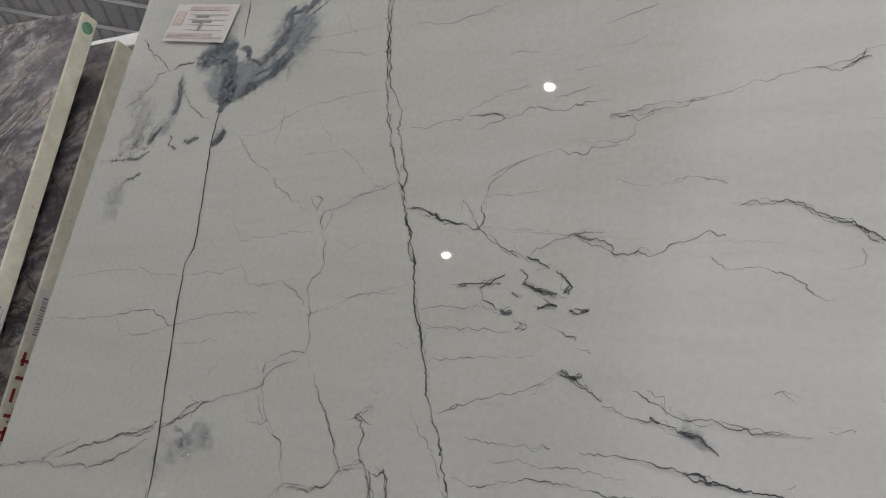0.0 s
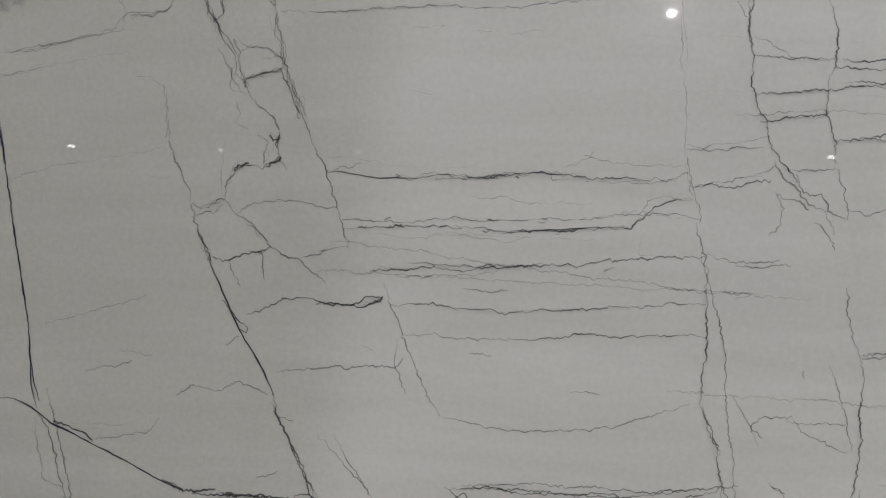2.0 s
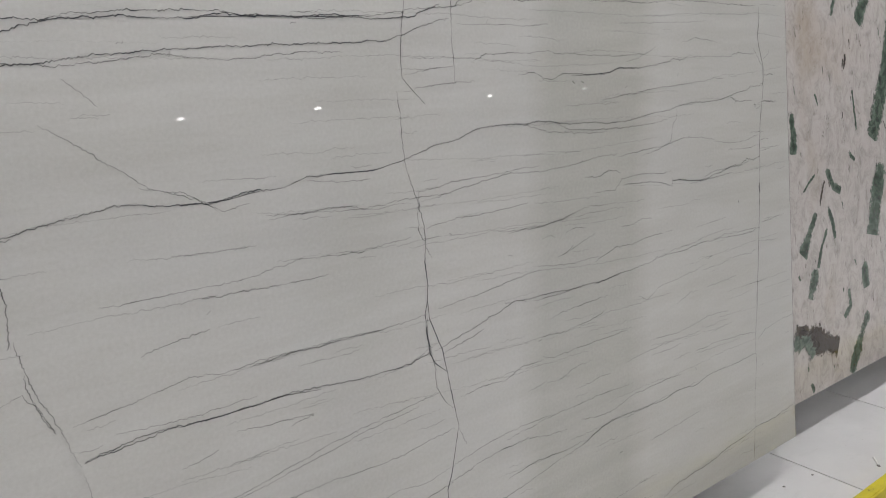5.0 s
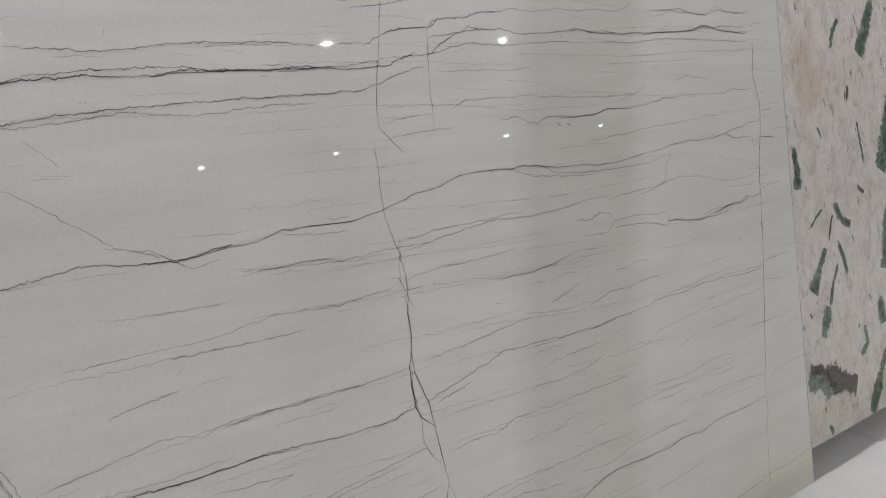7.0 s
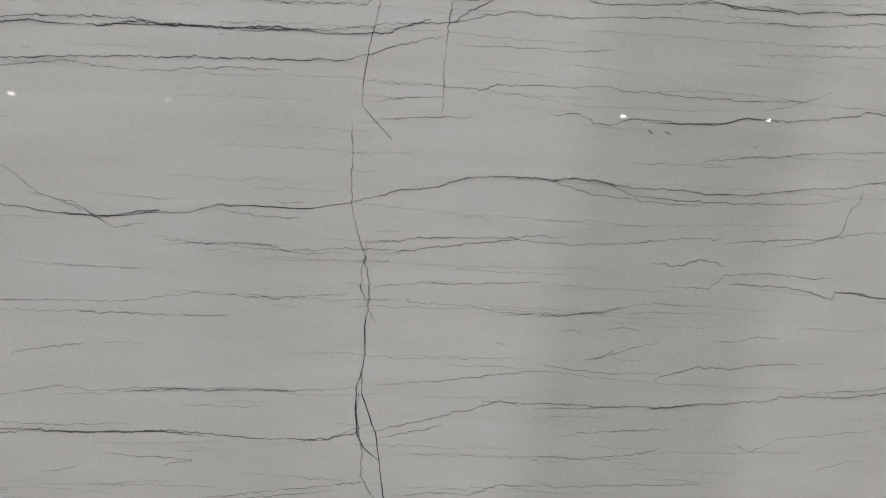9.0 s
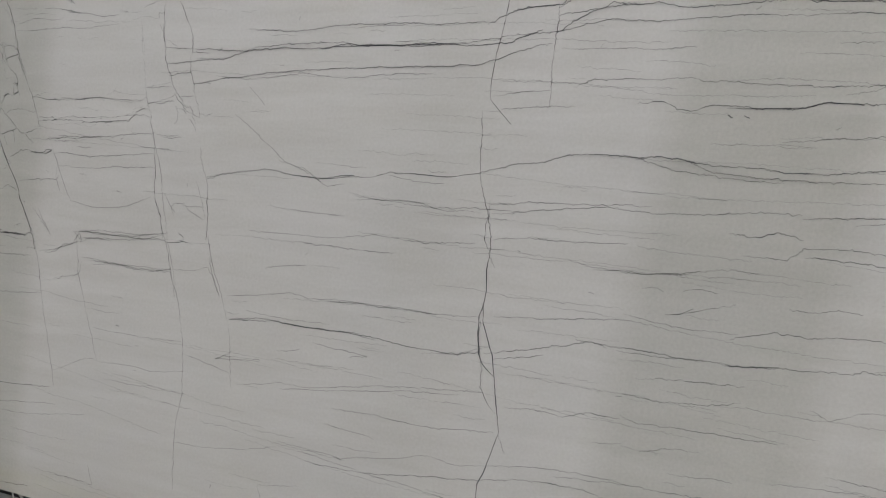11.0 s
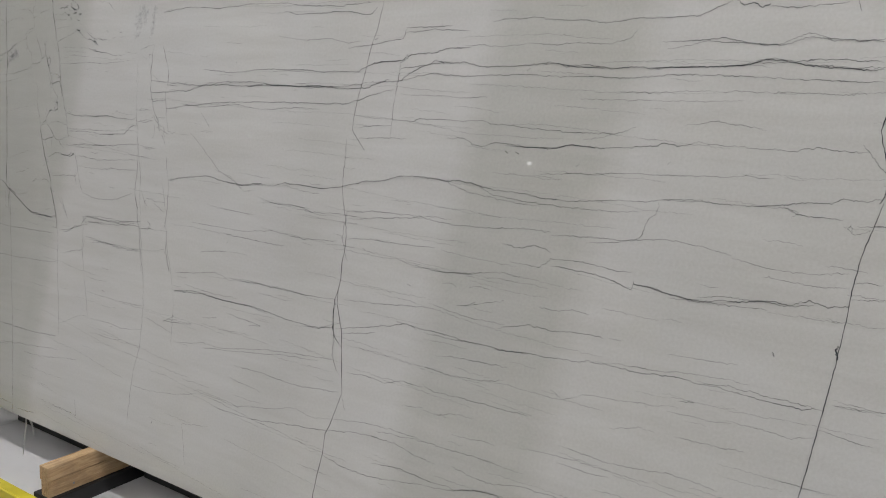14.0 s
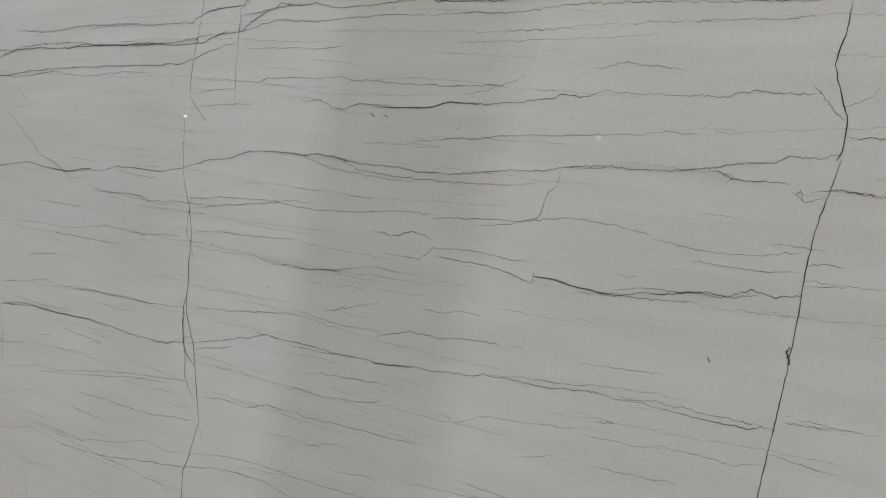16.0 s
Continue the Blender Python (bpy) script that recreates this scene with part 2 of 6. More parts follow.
# ---------------------------------------------------------------- hall
X0, X1, Y0, Y1 = -45, 36, -62, 8
TOP = ROOF + 0.4
thing("ceiling", block(X0, X1, Y0, Y1, TOP, TOP + 0.1), MAT_DECK, kind="structure", category="ceiling", label="pale corrugated metal roof sheets over the hall")
for name, ext in (("wall_north", (X0, X1, Y1, Y1 + 0.2)), ("wall_south", (X0, X1, Y0 - 0.2, Y0)), ("wall_west", (X0 - 0.2, X0, Y0, Y1)), ("wall_east", (X1, X1 + 0.2, Y0, Y1))):
    thing(name, block(*ext, -0.2, TOP + 0.1), MAT_WALL, kind="structure", category="wall", label="plain pale grey painted hall wall")

# ribs of the roof sheets, slanting to the slabs, and the purlins across them
bm = bmesh.new()
for k in range(-40, 41):
    box(bm, k * 0.16 - 0.008, k * 0.16 + 0.008, -8, 8, TOP - 0.03, TOP)
for k in range(-5, 6):
    box(bm, -6.4, 6.4, k * 0.6 - 0.015, k * 0.6 + 0.015, TOP - 0.07, TOP - 0.03)
thing("trim", bm, MAT_RIB, pose(-6, 3.4, 0, 0, 0, 38), kind="structure", category="roof rib", label="grey ribs and purlins under the roof sheets")


# ---------------------------------------------------------------- lamps
def lamp_glow(name, strength):
    n = Nodes(name)
    e = n.add("Emission", Color=(1.0, 0.985, 0.968, 1), Strength=strength)
    n.link(e.outputs[0], n.out.inputs["Surface"])
    return n.m


def tube(bm, x, y, z0, z1, r0, r1, n=16):
    made = bmesh.ops.create_cone(bm, cap_ends=True, segments=n, radius1=r0, radius2=r1, depth=z1 - z0)["verts"]
    for v in made:
        v.co += Vector((x, y, (z0 + z1) / 2))
    return bm


def dome(r):
    bm = bmesh.new()
    bmesh.ops.create_uvsphere(bm, u_segments=16, v_segments=8, radius=r)
    for v in bm.verts:
        v.co.z = v.co.z * 0.5
    return bm


def ceiling_lamp(glow, size):
    h = holder("ceiling_lamp", label="round grey pendant ceiling lamp with a small bright white lens", category="lamp", group="ceiling lamps")
    part("rod", tube(bmesh.new(), 0, 0, 0.12, TOP - ROOF + 0.1, 0.008, 0.008, 8), MAT_HOUSING, h)
    shell = part("housing", tube(bmesh.new(), 0, 0, size * 0.35, 0.12 + size * 0.35, size * 1.25, 0.05), MAT_HOUSING, h)
    part("lens", dome(size), glow, shell, "bright white lens")
    return h


near_spots = [(-2.95, -5.7)]
aisle_spots = [(-1.0 + 4.6 * k, -3.24) for k in range(-2, 4)]
overhead_spots = [(1.6 + 3.0 * k, -1.05) for k in range(-2, 4)]
row_spots = [(2.65, -9.5), (7.45, -9.8), (11.1, -9.6)]
mid_spots = [(9.1, -21.2), (13.4, -20.8), (20.3, -20.3), (25.0, -19.9)]
west_spots = [(-4.1, -21.6), (-8.35, -21.6), (-12.9, -21.3), (-21.0, -21.3)]
far_spots = [(-44.0, -46.0), (-37.6, -46.6), (-27.4, -48.0), (-16.4, -47.1), (-9.0, -46.8), (17.3, -48.0), (-32.0, -38.2), (-39.0, -38.5)]
for name, strength, size, spots in (("near", 500, 0.036, near_spots), ("aisle", LAMP_POWER, 0.03, aisle_spots), ("overhead", 1520, 0.05, overhead_spots), ("row", 3400, 0.045, row_spots), ("mid", 25, 0.10, mid_spots), ("west", 13, 0.10, west_spots), ("far", 20, 0.10, far_spots)):
    first = ceiling_lamp(lamp_glow("lamp_glow_" + name, strength), size)
    first.matrix_world = pose(*spots[0], ROOF - 0.1)
    for x, y in spots[1:]:
        copy_thing(first, pose(x, y, ROOF - 0.1))


# ---------------------------------------------------------------- veins in stone
class Strips:
    """Strips of ink lying in the face y = 0 of a slab; each follows a few bends with a fine wander of its own."""

    lift = -0.0005

    def __init__(self):
        self.verts, self.faces, self.ink, self.count = [], [], [], 0

    def draw(self, pts, half, strength, profile, wander, step=0.005, taper=0.03, ragged=0.35, calm=1.9, least=0.35, fine=0.0):
        self.count += 1
        y = self.lift - 0.000001 * self.count
        seed = self.count * 7.31
        line = []
        for (x0, z0), (x1, z1) in zip(pts, pts[1:]):
            n = max(1, int(math.hypot(x1 - x0, z1 - z0) / step))
            line += [(x0 + (x1 - x0) * i / n, z0 + (z1 - z0) * i / n) for i in range(n)]
        line.append(pts[-1])
        if len(line) < 3:
            return
        run, total = 0.0, sum(math.dist(a, b) for a, b in zip(line, line[1:]))
        taper = min(taper, 0.3 * total + 0.001)
        base = len(self.verts)
        for i, (x, z) in enumerate(line):
            a, b = line[max(0, i - 2)], line[min(len(line) - 1, i + 2)]
            d = math.dist(a, b) or 1
            nx, nz = -(b[1] - a[1]) / d, (b[0] - a[0]) / d
            p = Vector((x * 34, z * 34, seed))
            off = wander * (0.8 * noise.noise(p * 0.8) + 0.75 * noise.noise(p * 2.6) + 0.5 * noise.noise(p * 6.5) + fine * noise.noise(p * 15))
            w = half * max(0.4, 1 + 2 * ragged * noise.noise(p * calm + Vector((0, 0, 50))))
            end = min(1.0, (run + 0.004) / taper, (total - run + 0.004) / taper)
            k = strength * (least + (1 - least) * end) * max(0.45, 1 + 0.45 * noise.noise(p * 0.5 + Vector((0, 0, 90))))
            for s, ink in profile:
                self.verts.append((min(max(x + nx * (off + s * w), -0.029), self.limit[0]), y, min(max(z + nz * (off + s * w), 0.001), self.limit[1])))
                self.ink.append(min(1.0, ink * k))
            if i:
                run += math.dist(line[i - 1], line[i])
                m = len(profile)
                for c in range(m - 1):
                    q = base + (i - 1) * m + c
                    self.faces.append((q, q + 1, q + m + 1, q + m))

    def part(self, name, material, parent, label=""):
        me = bpy.data.meshes.new(name)
        me.from_pydata(self.verts, [], self.faces)
        at = me.attributes.new("ink", "FLOAT", "POINT")
        at.data.foreach_set("value", self.ink)
        me.materials.append(material)
        ob = new(name, me)
        ob.parent = parent
        return tagged(ob, label=label, kind="stuff")


THIN = ((-1.0, 0.0), (-0.42, 0.03), (-0.24, 0.9), (0.0, 1.0), (0.24, 0.9), (0.42, 0.03), (1.0, 0.0))
TWIN = random.Random(5)
WIDE = ((-1.0, 0.0), (-0.7, 0.3), (-0.3, 0.85), (0.0, 1.0), (0.3, 0.85), (0.7, 0.3), (1.0, 0.0))
VEINS, CRACKS, CLOUDS, WASHES, SHARDS, BROWNS = Strips(), Strips(), Strips(), Strips(), Strips(), Strips()
VEINS.limit = CRACKS.limit = WASHES.limit = CLOUDS.limit = (3.094, 1.979)
WASHES.lift = -0.0003
SHARDS.limit = BROWNS.limit = (6.0, 1.85)


def crack(mm, strength, *pts):
    """A healed crack: its breadth in millimetres, its darkness, and the bends of its course in metres along and up the slab."""
    CRACKS.draw(pts, 0.0007 + mm * 0.0012, min(1.0, strength * (1.15 if strength >= 0.9 else 0.95)), THIN, 0.0012, step=0.003)


def vein(mm, strength, *pts):
    """A vein, given like a crack, but crooked and broken up, with loose strands and crumbs of mineral where the stone is shattered."""
    broken = pts[0][0] < 0.95 and pts[0][1] > 1.0
    ink = strength * (1.3 + max(0.0, 0.5 - strength)) if broken else 0.22 + 1.05 * strength
    VEINS.draw(pts, 0.0003 + mm * 0.0010 if broken else 0.0013 + mm * 0.0008, min(1.0, ink), THIN, 0.0034 if broken else 0.0030, step=0.0012 if broken else 0.0022, fine=0.4 if broken else 0.7, ragged=0.7 if broken else 0.35)
    if broken and strength >= 0.55:
        for (x0, z0), (x1, z1) in zip(pts, pts[1:]):
            for _ in range(int(math.hypot(x1 - x0, z1 - z0) / 0.022)):
                f, g = TWIN.random(), TWIN.uniform(0.0015, 0.005)
                x, z = x0 + (x1 - x0) * f, z0 + (z1 - z0) * f + TWIN.gauss(0, 0.002)
                a = math.atan2(z1 - z0, x1 - x0) + TWIN.uniform(-0.5, 0.5)
                c, s = g * math.cos(a), g * math.sin(a)
                VEINS.draw([(x - c, z - s), (x + TWIN.uniform(-0.002, 0.002), z + TWIN.uniform(-0.002, 0.002)), (x + c, z + s)], TWIN.uniform(0.0008, 0.0020), strength * TWIN.uniform(0.5, 1.1), THIN, 0.002, step=0.0012, taper=0.005, fine=0.4, ragged=0.8)
    if strength >= 0.45 and len(pts) > 2:
        for _ in range(2 if broken else 1):
            i = TWIN.randrange(0, len(pts) - 1)
            j = min(len(pts), i + TWIN.randint(2, 4))
            if j - i >= 2 and TWIN.random() < (0.85 if broken else 0.3):
                VEINS.draw(pts[i:j], mm * 0.0009, strength * TWIN.uniform(0.45, 0.8), THIN, TWIN.uniform(0.004, 0.009) if broken else 0.005, step=0.002, fine=0.3)


def cloud(mm, strength, *pts):
    CLOUDS.draw(pts, mm * 0.0006, strength, WIDE, 0.004, taper=0.02, ragged=0.5, calm=0.9, least=0.2)


def wash(mm, strength, *pts):
    WASHES.draw(pts, mm * 0.0006, strength, WIDE, 0.004, taper=0.03, ragged=0.35, calm=0.5, least=0.0)


def shard(mm, strength, *pts):
    SHARDS.draw(pts, mm * 0.0006, strength, WIDE, 0.004, taper=0.015, ragged=0.3, calm=0.2)


def brown(mm, strength, *pts):
    BROWNS.draw(pts, mm * 0.0006, strength, WIDE, 0.006, taper=0.02, ragged=0.4, calm=0.2)


# the white slab: a mesh with a polished face and sawn edges
def slab_mesh(x0, x1, thick, height, face, edge, slope=0.0, bevel=0.0012):
    bm = block(x0, x1, 0, thick, 0, height, bevel=bevel, segments=1)
    for v in bm.verts:
        if v.co.z > height * 0.9:
            v.co.z += slope * (x1 - v.co.x)
    bm.normal_update()
    for f in bm.faces:
        f.material_index = 0 if f.normal.y < -0.9 else 1
    return bm, [face, edge]


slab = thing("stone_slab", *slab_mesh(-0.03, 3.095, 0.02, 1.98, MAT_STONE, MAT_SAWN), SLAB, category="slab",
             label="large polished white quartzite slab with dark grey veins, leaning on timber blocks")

# the courses of its veins
crack(1.1, 0.95, (0.162, 1.782), (0.165, 1.757), (0.168, 1.727))
crack(1.3, 0.95, (0.162, 1.632), (0.161, 1.613), (0.163, 1.583), (0.167, 1.551), (0.174, 1.509), (0.179, 1.475), (0.180, 1.455), (0.173, 1.438), (0.177, 1.410), (0.182, 1.376), (0.188, 1.340), (0.195, 1.297), (0.202, 1.259), (0.207, 1.227), (0.210, 1.200))
vein(1, 0.6, (-0.013, 1.754), (0.007, 1.736), (0.030, 1.719), (0.051, 1.697), (0.038, 1.693), (0.032, 1.678), (0.018, 1.663), (-0.003, 1.651))
vein(0.7, 0.5, (0.092, 1.663), (0.109, 1.642), (0.133, 1.625), (0.150, 1.616))
vein(0.8, 0.4, (0.183, 1.600), (0.206, 1.583), (0.224, 1.564), (0.240, 1.551), (0.257, 1.544), (0.275, 1.523), (0.289, 1.513), (0.302, 1.504), (0.320, 1.492))
vein(0.7, 0.3, (0.200, 1.589), (0.228, 1.589), (0.254, 1.596), (0.262, 1.609), (0.287, 1.615), (0.330, 1.622), (0.372, 1.625), (0.392, 1.626))
vein(0.7, 0.35, (0.261, 1.620), (0.260, 1.602), (0.259, 1.585), (0.257, 1.573))
vein(0.7, 0.3, (0.250, 1.674), (0.252, 1.654), (0.250, 1.674), (0.275, 1.680))
vein(0.6, 0.25, (0.311, 1.595), (0.330, 1.578), (0.339, 1.563))
vein(0.6, 0.25, (0.313, 1.733), (0.325, 1.716), (0.340, 1.696))
vein(0.6, 0.3, (0.264, 1.706), (0.294, 1.708), (0.340, 1.708), (0.369, 1.708))
vein(0.6, 0.25, (0.283, 1.693), (0.316, 1.683), (0.355, 1.672), (0.380, 1.673))
vein(0.6, 0.3, (0.299, 1.556), (0.324, 1.558), (0.353, 1.558), (0.369, 1.546), (0.386, 1.529), (0.401, 1.514))
vein(1.3, 0.7, (0.369, 1.741), (0.372, 1.718), (0.377, 1.696), (0.379, 1.671), (0.386, 1.652), (0.391, 1.631), (0.394, 1.604), (0.402, 1.581), (0.409, 1.558), (0.416, 1.539), (0.422, 1.528), (0.430, 1.511), (0.437, 1.496))
vein(1, 0.6, (0.374, 1.740), (0.378, 1.710), (0.383, 1.674), (0.393, 1.631), (0.402, 1.613), (0.412, 1.596), (0.413, 1.577), (0.421, 1.557), (0.426, 1.538), (0.423, 1.528))
vein(1, 0.55, (0.428, 1.538), (0.433, 1.523), (0.431, 1.511))
vein(1.4, 0.75, (0.429, 1.514), (0.436, 1.493), (0.444, 1.473), (0.451, 1.450), (0.458, 1.428), (0.460, 1.415), (0.466, 1.396), (0.474, 1.376), (0.481, 1.356), (0.486, 1.342), (0.492, 1.323), (0.499, 1.304), (0.507, 1.287), (0.516, 1.265), (0.524, 1.239))
vein(0.9, 0.6, (0.439, 1.484), (0.448, 1.467), (0.447, 1.456), (0.455, 1.436))
vein(0.8, 0.45, (0.462, 1.407), (0.473, 1.378), (0.486, 1.347))
vein(0.7, 0.4, (0.472, 1.363), (0.465, 1.358), (0.455, 1.363))
vein(0.8, 0.5, (0.430, 1.511), (0.419, 1.515), (0.410, 1.510), (0.400, 1.514), (0.390, 1.507), (0.376, 1.502), (0.361, 1.495), (0.348, 1.491), (0.341, 1.487), (0.346, 1.470), (0.353, 1.458), (0.357, 1.434), (0.354, 1.427), (0.346, 1.423), (0.344, 1.411), (0.351, 1.394), (0.353, 1.378), (0.359, 1.362), (0.360, 1.351))
vein(0.9, 0.6, (0.333, 1.495), (0.324, 1.508), (0.333, 1.510), (0.338, 1.504), (0.335, 1.492))
vein(0.8, 0.5, (0.421, 1.519), (0.406, 1.512), (0.390, 1.510), (0.372, 1.505))
vein(0.8, 0.4, (0.354, 1.489), (0.352, 1.476), (0.350, 1.470))
vein(0.7, 0.4, (0.360, 1.351), (0.344, 1.350), (0.329, 1.345), (0.315, 1.337), (0.313, 1.327), (0.314, 1.338))
vein(0.7, 0.4, (0.362, 1.344), (0.378, 1.320), (0.393, 1.296), (0.409, 1.268), (0.420, 1.248))
vein(0.7, 0.5, (0.357, 1.351), (0.347, 1.339), (0.328, 1.336), (0.317, 1.327), (0.316, 1.316), (0.302, 1.309), (0.282, 1.303), (0.272, 1.302), (0.255, 1.295), (0.239, 1.291), (0.225, 1.287))
vein(0.7, 0.4, (0.313, 1.306), (0.327, 1.286), (0.339, 1.270), (0.349, 1.265), (0.357, 1.243), (0.363, 1.234))
vein(0.6, 0.35, (0.304, 1.335), (0.316, 1.311), (0.329, 1.286), (0.352, 1.262))
vein(0.6, 0.4, (0.300, 1.296), (0.310, 1.281), (0.325, 1.280), (0.333, 1.283))
vein(0.8, 0.45, (0.368, 1.229), (0.389, 1.230), (0.408, 1.235), (0.415, 1.244), (0.419, 1.250), (0.440, 1.258))
vein(0.9, 0.6, (0.440, 1.257), (0.433, 1.270), (0.438, 1.280), (0.433, 1.292), (0.426, 1.294), (0.434, 1.299), (0.441, 1.305))
vein(1, 0.6, (0.440, 1.261), (0.448, 1.249), (0.453, 1.240), (0.453, 1.230))
vein(1, 0.6, (0.449, 1.251), (0.457, 1.247), (0.463, 1.255), (0.471, 1.233))
vein(0.8, 0.4, (0.417, 1.290), (0.429, 1.296), (0.442, 1.288))
vein(0.7, 0.35, (0.479, 1.308), (0.485, 1.296), (0.498, 1.281), (0.507, 1.269), (0.514, 1.252))
vein(0.6, 0.3, (0.435, 1.319), (0.445, 1.316))
vein(0.6, 0.3, (0.221, 1.500), (0.230, 1.480), (0.244, 1.462), (0.276, 1.466), (0.312, 1.470), (0.333, 1.470))
vein(0.6, 0.25, (0.000, 1.423), (0.055, 1.431), (0.109, 1.433), (0.128, 1.424), (0.164, 1.423), (0.220, 1.427), (0.256, 1.432))
vein(0.7, 0.35, (0.250, 1.441), (0.260, 1.429), (0.268, 1.414), (0.285, 1.413), (0.305, 1.417), (0.332, 1.420))
vein(0.7, 0.45, (0.315, 1.417), (0.332, 1.408), (0.341, 1.400), (0.346, 1.392))
vein(0.7, 0.4, (0.348, 1.386), (0.360, 1.388), (0.370, 1.388), (0.386, 1.390))
vein(0.7, 0.3, (0.357, 1.387), (0.378, 1.395), (0.402, 1.403), (0.431, 1.410), (0.457, 1.415))
vein(0.6, 0.3, (0.383, 1.403), (0.414, 1.405), (0.444, 1.407))
vein(0.7, 0.45, (-0.015, 1.371), (0.033, 1.374), (0.078, 1.377), (0.119, 1.384), (0.145, 1.386), (0.160, 1.379), (0.176, 1.370), (0.227, 1.380), (0.271, 1.386), (0.293, 1.385))
vein(0.6, 0.35, (0.093, 1.372), (0.106, 1.357), (0.126, 1.357), (0.154, 1.362), (0.176, 1.370))
vein(0.6, 0.3, (0.190, 1.352), (0.221, 1.353), (0.250, 1.357))
vein(0.6, 0.2, (0.365, 1.463), (0.384, 1.451), (0.402, 1.457))
vein(1, 0.55, (-0.019, 1.204), (0.015, 1.212), (0.050, 1.217), (0.070, 1.214), (0.103, 1.220), (0.121, 1.218), (0.146, 1.228), (0.158, 1.238), (0.175, 1.245), (0.191, 1.255))
vein(1.2, 0.65, (0.062, 1.221), (0.088, 1.233), (0.115, 1.242), (0.141, 1.250), (0.162, 1.258), (0.180, 1.262), (0.196, 1.272))
vein(0.9, 0.55, (0.135, 1.244), (0.151, 1.254), (0.175, 1.255), (0.187, 1.260), (0.195, 1.266))
vein(0.8, 0.5, (0.043, 1.214), (0.055, 1.227), (0.070, 1.234), (0.092, 1.244))
vein(1, 0.7, (0.201, 1.263), (0.212, 1.270), (0.226, 1.276), (0.235, 1.281), (0.244, 1.288), (0.255, 1.295))
vein(0.9, 0.6, (0.202, 1.268), (0.215, 1.273), (0.230, 1.284), (0.242, 1.294))
vein(0.7, 0.4, (0.225, 1.299), (0.242, 1.294), (0.258, 1.295))
vein(0.6, 0.3, (0.154, 1.227), (0.141, 1.230), (0.127, 1.222))
vein(0.6, 0.2, (0.254, 1.336), (0.244, 1.320))
vein(0.6, 0.3, (0.143, 1.322), (0.136, 1.318))
vein(1.5, 0.8, (0.438, 1.489), (0.448, 1.491), (0.461, 1.486), (0.476, 1.478), (0.489, 1.476), (0.507, 1.471), (0.519, 1.466))
vein(1.3, 0.75, (0.444, 1.490), (0.455, 1.488), (0.467, 1.483), (0.477, 1.478))
vein(1, 0.6, (0.498, 1.496), (0.503, 1.486), (0.513, 1.475), (0.518, 1.467))
vein(0.9, 0.5, (0.518, 1.467), (0.522, 1.478), (0.519, 1.484), (0.520, 1.497))
vein(1, 0.6, (0.519, 1.466), (0.528, 1.456), (0.540, 1.448), (0.551, 1.442), (0.558, 1.439))
vein(1.1, 0.7, (0.565, 1.439), (0.575, 1.435), (0.588, 1.431))
vein(0.8, 0.5, (0.567, 1.439), (0.574, 1.448), (0.590, 1.455), (0.602, 1.458), (0.616, 1.461), (0.630, 1.460))
vein(0.6, 0.3, (0.548, 1.464), (0.566, 1.466), (0.584, 1.462))
vein(1, 0.6, (0.604, 1.458), (0.619, 1.452), (0.632, 1.447), (0.639, 1.441), (0.650, 1.440), (0.659, 1.444), (0.668, 1.440), (0.677, 1.443), (0.685, 1.448), (0.695, 1.450), (0.704, 1.451), (0.710, 1.457), (0.714, 1.459), (0.718, 1.456), (0.724, 1.455))
vein(0.8, 0.5, (0.606, 1.458), (0.622, 1.453), (0.636, 1.449), (0.639, 1.444))
vein(0.8, 0.4, (0.657, 1.441), (0.661, 1.446), (0.668, 1.442))
vein(1.1, 0.65, (0.490, 1.583), (0.507, 1.582), (0.524, 1.582), (0.530, 1.578), (0.525, 1.574), (0.511, 1.572), (0.500, 1.568))
vein(1.1, 0.65, (0.527, 1.579), (0.544, 1.578), (0.549, 1.586), (0.565, 1.583), (0.584, 1.579), (0.594, 1.583), (0.605, 1.583))
vein(0.8, 0.4, (0.594, 1.583), (0.610, 1.584), (0.625, 1.584))
vein(0.6, 0.35, (0.575, 1.594), (0.588, 1.596), (0.608, 1.601))
vein(0.7, 0.4, (0.425, 1.577), (0.448, 1.576), (0.466, 1.579), (0.480, 1.582), (0.494, 1.592), (0.510, 1.600), (0.526, 1.607), (0.548, 1.610))
vein(0.6, 0.3, (0.465, 1.697), (0.483, 1.701), (0.501, 1.706), (0.513, 1.706))
vein(0.6, 0.35, (0.402, 1.700), (0.432, 1.700), (0.452, 1.695), (0.477, 1.700), (0.501, 1.702))
vein(0.6, 0.3, (0.510, 1.644), (0.538, 1.646), (0.555, 1.646), (0.577, 1.647))
vein(0.8, 0.4, (0.614, 1.666), (0.628, 1.668), (0.643, 1.674), (0.662, 1.679))
vein(0.6, 0.3, (0.625, 1.640), (0.645, 1.642), (0.659, 1.650), (0.673, 1.655))
vein(0.6, 0.25, (0.591, 1.619), (0.606, 1.619), (0.617, 1.620))
vein(0.9, 0.5, (0.626, 1.570), (0.640, 1.570), (0.655, 1.574), (0.668, 1.577), (0.691, 1.575), (0.705, 1.578), (0.718, 1.580), (0.731, 1.582), (0.739, 1.587), (0.752, 1.586), (0.768, 1.592), (0.780, 1.594), (0.792, 1.592), (0.803, 1.589), (0.813, 1.595), (0.821, 1.604), (0.833, 1.607))
vein(0.9, 0.5, (0.650, 1.566), (0.664, 1.570), (0.683, 1.570), (0.692, 1.572), (0.705, 1.578))
vein(0.8, 0.5, (0.803, 1.589), (0.815, 1.597), (0.824, 1.598))
